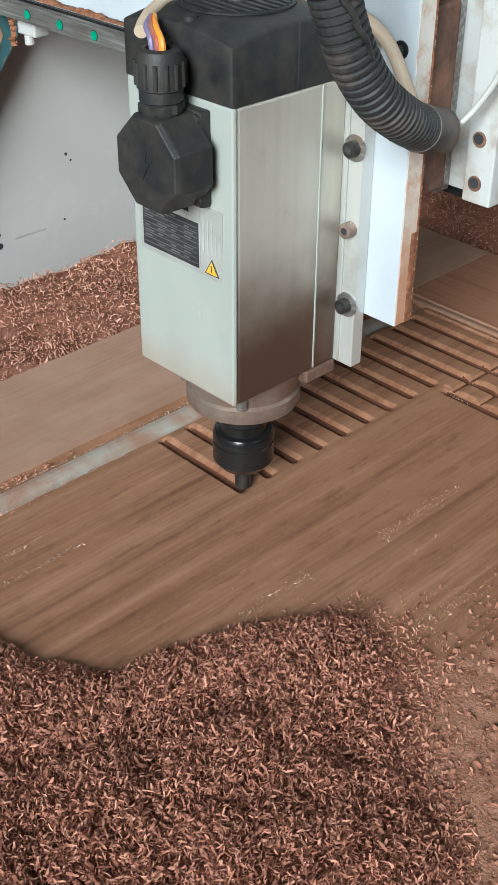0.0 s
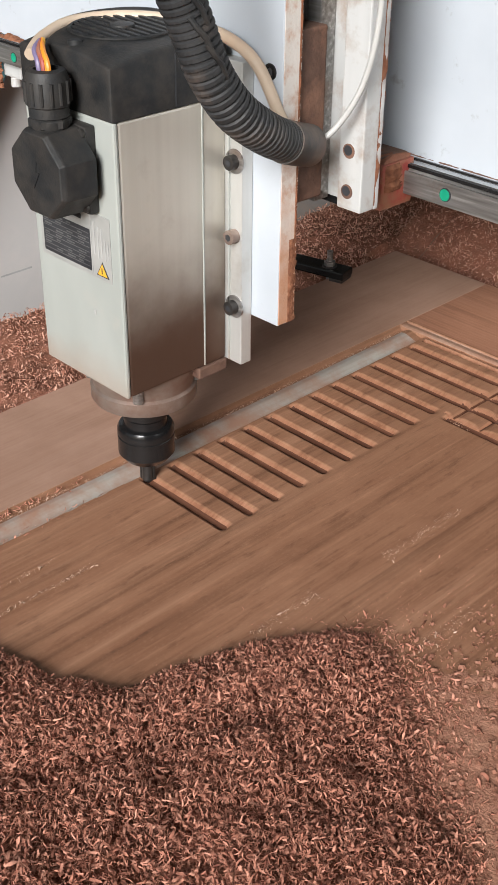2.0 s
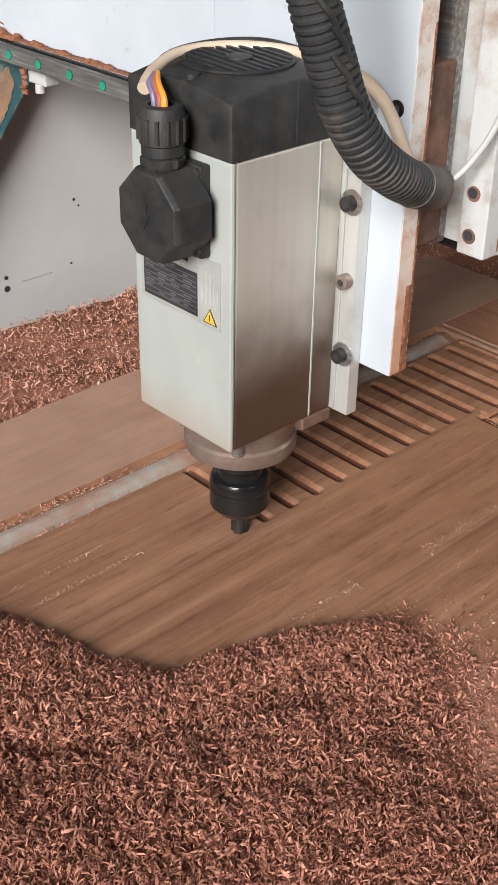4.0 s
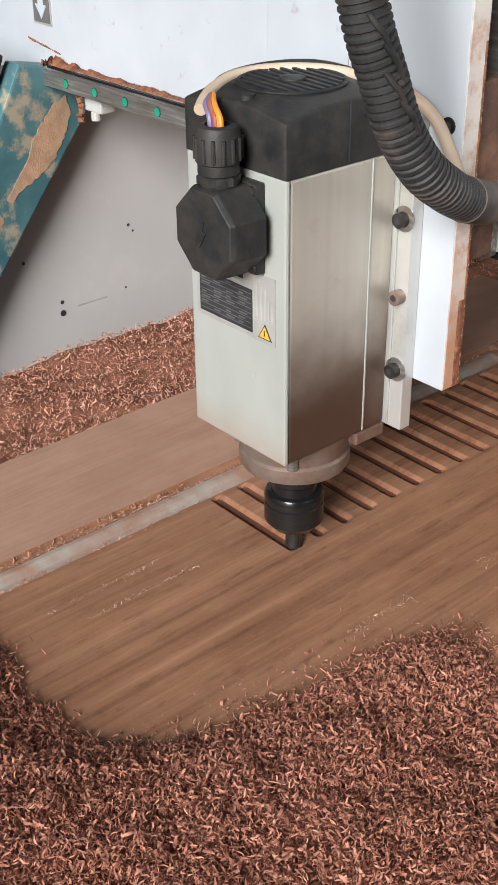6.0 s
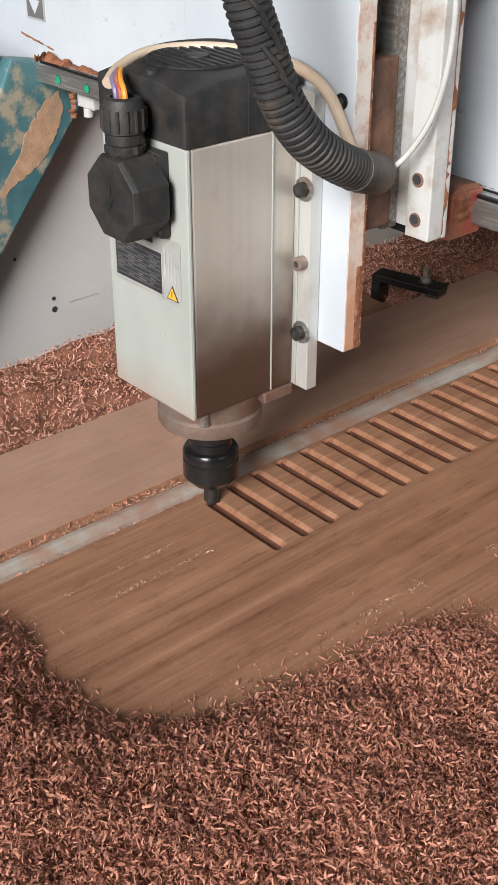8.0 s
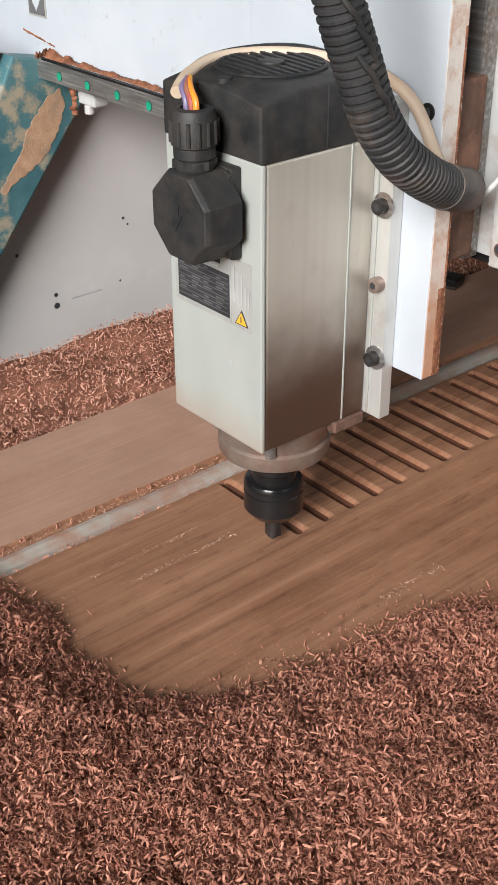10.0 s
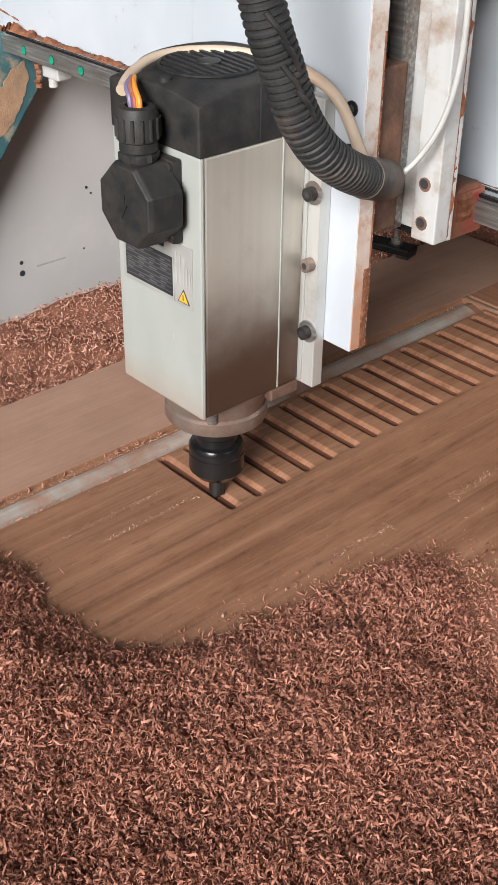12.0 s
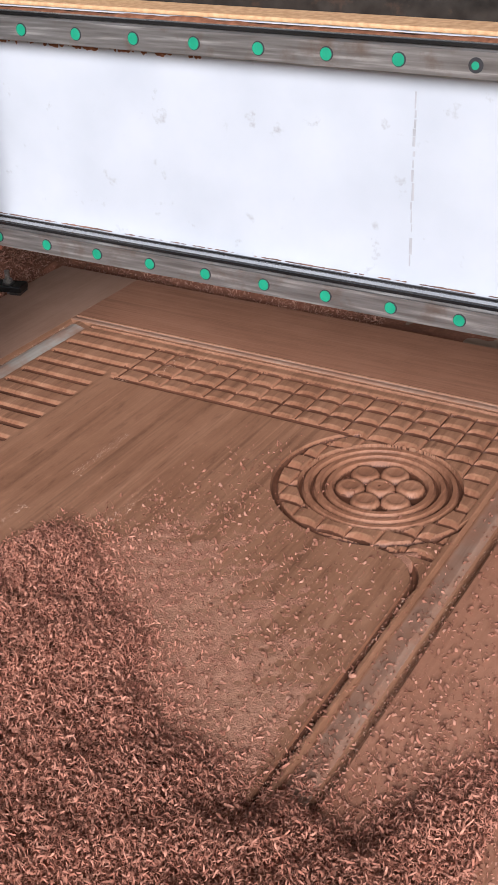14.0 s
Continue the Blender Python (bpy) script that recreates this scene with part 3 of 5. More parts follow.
def crust(name, parent, axis_pts, width, thick, mat=RUST_DUST, seed=1, n=60):
    """A bumpy ridge of caked dust along a straight edge, from a to b; width runs along w, thickness along t."""
    a, b, w, t = (Vector(v) for v in axis_pts)
    rnd = random.Random(seed)
    bm = bmesh.new()
    rows, level = [], 0.4
    for k in range(n + 1):
        p = a.lerp(b, k / n)
        level = 0.75 * level + 0.25 * rnd.uniform(-1.6, 2.2)
        amp = max(0.12, level) + rnd.uniform(0.0, 0.35)
        rows.append([bm.verts.new(p + w * (width * u * rnd.uniform(0.7, 1.1)) + t * (thick * amp * h)) for u, h in ((0, 0), (0.15, 0.6), (0.4, 1.0), (0.7, 0.85), (0.92, 0.5), (1.0, 0.0))])
    for p, q in zip(rows, rows[1:]):
        for k in range(5):
            bm.faces.new((p[k], p[k + 1], q[k + 1], q[k]))
    bm.faces.new(rows[0])
    bm.faces.new(rows[-1][::-1])
    bmesh.ops.recalc_face_normals(bm, faces=bm.faces)
    return part(name, bm, mat, parent, "caked rusty sawdust", True)


def bolt(parent, at, direction, r=0.0055, length=0.006, washer=0.0, mat=None, label="socket head bolt"):
    """A socket head bolt that sticks out along the direction, with its washer."""
    d = Vector(direction)
    p = Vector(at)
    bm = rod(p, p + d * length, r, 20, bevel=0.0006)
    b = part("bolt", bm, mat or DARK_STEEL, parent, label, True)
    part("socket", rod(p + d * (length - 0.0005), p + d * (length + 0.0002), r * 0.52, 6), INK, b)
    if washer:
        part("washer", rod(p - d * 0.0002, p + d * 0.0014, washer, 24, bevel=0.0003), STEEL, b, "", True)
    return b


def sand_patch(parent, outline, thick, seed):
    """A flat ragged cake of pale sawdust on the leg's side."""
    rnd = random.Random(seed)
    ragged = []
    for (a, b), (c, d) in zip(outline, outline[1:] + outline[:1]):
        n = max(2, int(math.hypot(c - a, d - b) / 0.004))
        for k in range(n):
            ragged.append((a + (c - a) * k / n + rnd.uniform(-0.0014, 0.0014), b + (d - b) * k / n + rnd.uniform(-0.0014, 0.0014)))
    return part("caked_sawdust", prism(ragged, "x", -0.5852, -0.5849 + thick), SAND, parent, "cake of pale sawdust")


def build_gantry():
    g = thing("gantry", "white gantry beam with steel guide rails on teal legs", "gantry")
    part("beam", box(-0.90, 1.4, BEAM_Y, BEAM_Y + 0.16, 0.2215, 0.4475, 0.002), WHITE, g, "white painted beam, smudged")
    linear_rail(0.2326, g)
    linear_rail(0.4312, g)
    for z in (0.2445, 0.4432):
        part("ledge", box(X_END + 0.004, 1.35, RAIL_Y + 0.006, BEAM_Y - 0.0005, z, z + 0.003), POLISHED, g, "polished strip along the rail")
        part("seal_strip", box(X_END + 0.004, 1.35, RAIL_Y + 0.0035, RAIL_Y + 0.0058, z - 0.0006, z + 0.0022, 0.0003), NUT, g, "black seal strip along the rail")
        part("edge_strip", box(X_END + 0.004, 1.35, RAIL_Y + 0.0150, RAIL_Y + 0.0170, z + 0.0031, z + 0.0042, 0.0002), NUT, g, "thin black strip behind the polished edge")
        crust("dust_ridge", g, ((X_END + 0.006, RAIL_Y + 0.0075, z + 0.003), (0.0 if z < 0.3 else 1.3, RAIL_Y + 0.0075, z + 0.003), (0, 1, 0), (0, 0, 1)), 0.0125, 0.0042 if z < 0.3 else 0.003, n=160, seed=4)
    crust("dust_ridge", g, ((X_END, RAIL_Y + 0.001, 0.236), (X_END, RAIL_Y + 0.02, 0.236), (0, 0, 1), (-1, 0, 0)), 0.018, 0.012, n=10, seed=9)
    crust("dust_line", g, ((0.02, BEAM_Y + 0.0003, 0.2477), (1.3, BEAM_Y + 0.0003, 0.2477), (0, 0, 1), (0, -1, 0)), 0.0018, 0.0009, n=420, seed=41, mat=BROWN_STEEL)
    crust("dust_line", g, ((0.02, BEAM_Y + 0.0003, 0.4192), (0.36, BEAM_Y + 0.0003, 0.4192), (0, 0, -1), (0, -1, 0)), 0.0060, 0.0008, n=160, seed=42, mat=RUST_DUST)
    crust("dust_line", g, ((-0.648, BEAM_Y + 0.0003, 0.2665), (X_END + 0.01, BEAM_Y + 0.0003, 0.2560), (0, 0, 1), (0, -1, 0)), 0.0030, 0.0016, n=40, seed=51)
    crust("dust_ridge", g, ((X_END + 0.012, RAIL_Y + 0.004, 0.2475), (X_END + 0.052, RAIL_Y + 0.004, 0.2475), (0, 1, 0), (0, 0, 1)), 0.018, 0.0085, n=26, seed=52)
    crust("dust_ridge", g, ((-0.527, BEAM_Y - 0.012, 0.190), (-0.527, BEAM_Y - 0.012, 0.220), (1, 0, 0), (0, -1, 0)), 0.012, 0.006, n=16, seed=53)
    part("top_cover", box(-0.2, 1.4, BEAM_Y + 0.040, BEAM_Y + 0.15, 0.4480, 0.53, 0.003), DARK_STEEL, g, "dark cover on top of the beam")
    part("top_dust", box(-0.86, 1.39, BEAM_Y + 0.0005, BEAM_Y + 0.039, 0.4478, 0.4515, 0.0015), PALE_DUST, g, "orange sawdust lying on the beam")
    rnd = random.Random(77)
    z = 0.404
    while z > 0.272:                                       # a broken grey run of old dirty water
        step_z = rnd.uniform(0.006, 0.016)
        w = rnd.uniform(0.0004, 0.0013)
        x = 0.5505 + rnd.uniform(-0.0007, 0.0007)
        part("drip", box(x - w, x + w, BEAM_Y - 0.0004, BEAM_Y + 0.001, z - step_z * rnd.uniform(0.5, 1.0), z, 0.0002), DRIP, g, "grey run mark")
        z -= step_z
    # legs: side plate and slanting teal casting
    plate = part("side_plate", prism([(0.02, -0.55), (0.02, 0.22), (0.40, 0.22), (0.463, 0.142), (0.475, 0.085), (0.475, -0.55)], "x", -0.645, -0.62, 0.002), GREY_PAINT, g, "grey painted side plate")
    for y, z, r in ((0.231, -0.077, 0.003), (0.231, -0.093, 0.0045), (0.178, -0.007, 0.0025), (0.348, 0.006, 0.0022), (0.355, -0.004, 0.0016), (0.337, -0.084, 0.0016)):
        part("screw_hole", rod((-0.6195, y, z), (-0.6202, y, z), r, 12), INK, plate)
    part("scratch", box(-0.6198, -0.6203, 0.255, 0.305, -0.0905, -0.088), PRINT_GREY, plate)
    leg = part("leg", prism([(-0.40, -0.62), (-0.33, -0.62), (0.124, -0.004), (0.285, 0.196), (0.292, 0.232), (0.183, 0.252), (0.145, 0.183), (-0.40, -0.42)], "x", -0.619, -0.585, 0.003), TEAL, g, "teal painted leg, caked with sawdust")
    sand_patch(leg, [(0.243, 0.206), (0.249, 0.186), (0.236, 0.156), (0.219, 0.131), (0.196, 0.115), (0.172, 0.104), (0.150, 0.088), (0.146, 0.094), (0.166, 0.119), (0.181, 0.138), (0.190, 0.160), (0.206, 0.178), (0.224, 0.198)], 0.0005, 6)
    sand_patch(leg, [(0.134, 0.078), (0.140, 0.072), (0.128, 0.056), (0.112, 0.042), (0.108, 0.050)], 0.0004, 8)
    part("leg_edge", prism([(-0.3285, -0.62), (-0.323, -0.62), (0.1305, -0.004), (0.291, 0.196), (0.2865, 0.198), (0.125, -0.003)], "x", -0.6185, -0.6, 0.0005), INK, g)
    part("cap", prism([(0.140, 0.190), (0.176, 0.262), (0.04, 0.32), (-0.10, 0.28), (-0.10, 0.19)], "x", -0.66, -0.60, 0.008), BLACK, g, "black rounded cover beside the leg")
    clip = part("clip", box(-0.52, -0.485, BEAM_Y - 0.008, BEAM_Y + 0.012, 0.203, 0.2195, 0.002), WHITE_DIRTY, g, "white plastic clip")
    part("peg", rod((-0.502, BEAM_Y - 0.004, 0.193), (-0.502, BEAM_Y - 0.004, 0.2035), 0.006, 14, bevel=0.001), WHITE_DIRTY, clip)
    part("side_plate", box(1.3, 1.33, -0.3, 0.24, -0.5, 0.33, 0.002), GREY_PAINT, g)
    # arrow sticker
    sticker = part("arrow_sign", box(-0.628, -0.588, BEAM_Y - 0.0012, BEAM_Y + 0.001, 0.288, 0.335, 0.0003), FOIL, g, "dark square sticker with a white arrow pointing down")
    part("field", box(-0.6255, -0.5905, BEAM_Y - 0.0018, BEAM_Y - 0.0013, 0.2905, 0.3325), SIGN_DARK, sticker)
    arrow = prism([(-0.614, 0.33), (-0.602, 0.33), (-0.602, 0.311), (-0.5955, 0.311), (-0.608, 0.2945), (-0.6205, 0.311), (-0.614, 0.311)], "y", BEAM_Y - 0.0024, BEAM_Y - 0.0019)
    part("arrow", arrow, WHITE, sticker)
    return g


gantry = build_gantry()


def build_carriage():
    c = thing("carriage", "dusty white carriage plate running on the gantry rails", "carriage")
    part("back_plate", box(-0.126, 0.126, 0.128, 0.1325, 0.242, 0.75, 0.001), WHITE_DIRTY, c)
    for sx in (-1, 1):
        lo, hi = sorted((sx * 0.103, sx * 0.126))
        f = part("edge_flange", box(lo, hi, 0.112, 0.1277, 0.2425, 0.75, 0.0012), WHITE_DIRTY, c)
        if sx > 0:
            for z in (0.2565, 0.287, 0.44, 0.47):
                part("bolt_hole", rod((0.1125, 0.1115, z), (0.1125, 0.114, z), 0.0055, 18), BROWN_STEEL, f, "dusty bolt hole")
                part("recess", rod((0.1121, 0.1112, z + 0.0005), (0.1121, 0.1130, z + 0.0005), 0.0038, 14), INK, f)
            crust("dust_ridge", f, ((0.1256, 0.1270, 0.245), (0.1256, 0.1270, 0.7), (0, 1, 0), (1, 0, 0)), 0.0060, 0.0009, n=110, seed=14)
        for z in (0.2326, 0.4312):
            s = part("slider_block", box(sx * 0.046 - 0.03, sx * 0.046 + 0.03, 0.188, RAIL_Y + 0.014, z - 0.021, z + 0.021, 0.002), BROWN_STEEL, c, "guide block caked with sawdust")
            x = sx * 0.046 + (0.0305 if sx > 0 else -0.0385)
            part("wiper", box(x, x + 0.008, 0.1875, RAIL_Y + 0.012, z - 0.019, z + 0.019, 0.002), RED, s, "red end wiper")
            if sx > 0:
                crust("dust_ridge", s, ((x - 0.025, 0.189, z + 0.0195), (x + 0.0075, 0.189, z + 0.0195), (0, 1, 0), (0, 0, 1)), 0.036, 0.005, n=18, seed=21, mat=DUST)
                crust("dust_ridge", s, ((x + 0.0078, 0.190, z - 0.004), (x + 0.0078, 0.190, z + 0.018), (0, 1, 0), (1, 0, 0)), 0.022, 0.003, n=14, seed=22)
        part("spacer", box(sx * 0.046 - 0.028, sx * 0.046 + 0.028, 0.1327, 0.1873, z - 0.014, z + 0.014, 0.001), BROWN_STEEL, c)
        # black block stands in for the shade in the opening underneath
        part("slot_shade", box(sx * 0.074 - 0.022, sx * 0.074 + 0.022, 0.1345, 0.158, 0.2330, 0.2415, 0.001), NUT, c, "dark opening under the carriage, painted as a black block")
        part("vertical_rail", box(sx * 0.073 - 0.007, sx * 0.073 + 0.007, 0.112, 0.1277, 0.24, 0.75, 0.001), STEEL, c)
        part("vertical_block", box(sx * 0.073 - 0.0145, sx * 0.073 + 0.0145, 0.0785, 0.1117, 0.247, 0.372, 0.002), BROWN_STEEL, c, "guide block caked with brown dust")
    return c


carriage = build_carriage()


def fan_cover(parent):
    """A square black hood: low corners, a round shoulder and a slotted grille on top."""
    bm = bmesh.new()
    n, hx, y0, y1 = 28, 0.0507, -0.0545, 0.0485
    grid = []
    for i in range(n + 1):
        row = []
        for j in range(n + 1):
            x, y = -hx + 2 * hx * i / n, y0 + (y1 - y0) * j / n
            r = math.hypot(x, y + 0.003)
            row.append(bm.verts.new((x, y, 0.3715 - 0.30 * max(0.0, r - 0.0375))))
        grid.append(row)
    for i in range(n):
        for j in range(n):
            bm.faces.new((grid[i][j], grid[i + 1][j], grid[i + 1][j + 1], grid[i][j + 1]))
    loop = [grid[i][0] for i in range(n)] + [grid[n][j] for j in range(n)] + [grid[i][n] for i in range(n, 0, -1)] + [grid[0][j] for j in range(n, 0, -1)]
    low = [bm.verts.new((v.co.x, v.co.y, 0.3266)) for v in loop]
    for k in range(len(loop)):
        q = (k + 1) % len(loop)
        bm.faces.new((low[k], low[q], loop[q], loop[k]))
    bm.faces.new(low[::-1])
    bmesh.ops.recalc_face_normals(bm, faces=bm.faces)
    rim = [e for e in bm.edges if len(e.link_faces) == 2 and e.calc_face_angle(0) > 0.6 and max(v.co.z for v in e.verts) > 0.34]
    bmesh.ops.bevel(bm, geom=rim, offset=0.0016, segments=2, affect="EDGES", profile=0.5)
    cover = part("fan_cover", bm, BLACK, parent, "dusty black plastic fan cover", True)
    part("grille_ring", lathe([(0.0372, 0.3716), (0.0372, 0.3728), (0.0358, 0.3736), (0.0345, 0.3730), (0.0345, 0.3716)], 48, offset=(0, -0.003, 0)), BLACK, cover, "", True)
    part("grille_well", rod((0, -0.003, 0.3717), (0, -0.003, 0.3720), 0.0343, 40), INK, cover)
    for k in range(-4, 5):
        u = k * 0.0070
        half = math.sqrt(max(0.0345 ** 2 - u * u, 1e-6))
        slat = bmesh.new()
        box(-half, half, u - 0.0015, u + 0.0015, 0.3722, 0.3735, 0.0004, bm=slat)
        bmesh.ops.rotate(slat, cent=(0, 0, 0), matrix=Matrix.Rotation(radians(-6), 3, "Z"), verts=slat.verts)
        bmesh.ops.translate(slat, vec=(0, -0.003, 0), verts=slat.verts)
        part("grille_slat", slat, BLACK, cover)
    part("hub", rod((0, -0.003, 0.3722), (0, -0.003, 0.3746), 0.009, 24, bevel=0.0006), BLACK, cover, "", True)
    for x, y in ((0.005, -0.0465), (0.005, 0.041)):
        part("screw_well", rod((x, y, 0.3640), (x, y, 0.3712), 0.0052, 20), RUBBER, cover, "", True)
        part("screw_hole", rod((x, y, 0.3710), (x, y, 0.3714), 0.0036, 16), INK, cover)
    part("hood_seam", box(0.0505, 0.0512, 0.0005, 0.0015, 0.3275, 0.367), INK, cover)
    return cover


def junction_box(parent):
    """Octagonal black cable box with its base plate, screws and a ribbed cable gland."""
    cx, cz, y = 0.011, 0.2905, -0.0537
    base = part("terminal_box", prism([(cx - 0.0265, cz - 0.031), (cx + 0.0198, cz - 0.031), (cx + 0.0198, cz + 0.031), (cx - 0.0265, cz + 0.031)], "y", y - 0.0085, y, 0.0022), BLACK, parent,
                "dusty black octagonal terminal box", True)

    def octagon(r, d):
        return [(cx + r * math.cos(radians(22.5 + 45 * k)), d, cz + r * math.sin(radians(22.5 + 45 * k))) for k in range(8)]
    bm = bmesh.new()
    rings = [[bm.verts.new(p) for p in octagon(r, d)] for r, d in ((0.0325, y - 0.008), (0.0318, y - 0.0335), (0.0298, y - 0.0370))]
    for a, b in zip(rings, rings[1:]):
        for k in range(8):
            bm.faces.new((a[k], a[(k + 1) % 8], b[(k + 1) % 8], b[k]))
    bm.faces.new(rings[-1])
    bm.faces.new(rings[0][::-1])
    bmesh.ops.recalc_face_normals(bm, faces=bm.faces)
    bmesh.ops.bevel(bm, geom=[e for e in bm.edges], offset=0.0007, segments=1, affect="EDGES")
    part("box_cover", bm, BLACK, base)
    bolt_mark = prism([(cx + 0.002, cz + 0.009), (cx - 0.0045, cz - 0.001), (cx - 0.0005, cz - 0.001), (cx - 0.003, cz - 0.010), (cx + 0.0045, cz + 0.002), (cx + 0.0005, cz + 0.002)], "y", y - 0.0376, y - 0.0371)
    part("embossed_mark", bolt_mark, BLACK, base)
    for sx, sz in ((0.0160, 0.026), (0.0160, -0.026)):
        part("screw", rod((cx + sx, y - 0.0083, cz + sz), (cx + sx, y - 0.0105, cz + sz), 0.0034, 14, bevel=0.0004), DARK_STEEL, base, "", True)
    gx, gy = cx - 0.001, y - 0.0215
    gland = part("cable_gland", lathe([(0.0120, 0.319), (0.0132, 0.3215), (0.0132, 0.3255), (0.0120, 0.327), (0.0135, 0.328), (0.0135, 0.3345), (0.0147, 0.3355), (0.0147, 0.3525), (0.0125, 0.3575), (0.0085, 0.3585),
                                            (0.0078, 0.3545), (0.0074, 0.348)], 36, offset=(gx, gy, 0)), BLACK, base, "ribbed black cable gland", True)
    for k in range(14):
        a = 2 * math.pi * k / 14
        part("rib", rod((gx + 0.0147 * math.cos(a), gy + 0.0147 * math.sin(a), 0.337), (gx + 0.0147 * math.cos(a), gy + 0.0147 * math.sin(a), 0.3515), 0.0014, 8), BLACK, gland)
    part("gland_nut", lathe([(0.0128, 0.3205), (0.0145, 0.3215), (0.0145, 0.3265), (0.0128, 0.3275)], 6, offset=(gx, gy, 0)), BLACK, gland)
    return gx, gy


def data_label(parent):
    y = -0.0537
    lab = part("data_label", box(-0.0435, 0.0405, y - 0.0006, y, 0.2085, 0.2575, 0.0002), FOIL, parent, "silver data label with a black table and warning triangle")
    part("table", box(-0.0395, 0.0175, y - 0.0010, y - 0.0007, 0.2125, 0.2440), INK, lab)
    for r in range(8):
        z = 0.2155 + r * 0.0036
        part("rule", box(-0.0385, 0.0165, y - 0.0013, y - 0.0011, z - 0.00025, z + 0.00025), TABLE_GREY, lab)
        for q in range(4):
            if (r * 3 + q * 5) % 4:
                x = -0.037 + q * 0.0135
                part("text_bar", box(x, x + 0.005 + 0.002 * ((r + q) % 3), y - 0.0013, y - 0.0011, z + 0.0011, z + 0.0022), TABLE_GREY, lab)
    part("heading_bar", box(-0.034, 0.008, y - 0.0010, y - 0.0007, 0.2495, 0.2535), INK, lab)
    part("heading_bar", box(-0.030, 0.006, y - 0.0010, y - 0.0007, 0.2462, 0.2478), PRINT_GREY, lab)
    part("divider", box(0.0187, 0.0192, y - 0.0010, y - 0.0007, 0.2095, 0.2565), PRINT_GREY, lab)
    for k, (x, lo, hi) in enumerate(((0.0225, 0.2265, 0.2515), (0.0268, 0.2245, 0.2485), (0.0308, 0.2255, 0.2475), (0.0345, 0.2245, 0.2405), (0.0378, 0.2265, 0.2385))):
        part("text_bar", box(x - 0.0007 - 0.0004 * (k == 0), x + 0.0007, y - 0.0010, y - 0.0007, lo, hi), PRINT_GREY, lab)
    tri = part("warning_triangle", prism([(0.0235, 0.2115), (0.0375, 0.2115), (0.0305, 0.2228)], "y", y - 0.0010, y - 0.0007), INK, lab)
    part("yellow_field", prism([(0.0250, 0.2124), (0.0360, 0.2124), (0.0305, 0.2212)], "y", y - 0.0014, y - 0.0011), YELLOW, tri)
    part("mark", box(0.0301, 0.0309, y - 0.0017, y - 0.0015, 0.2140, 0.2185), INK, tri)


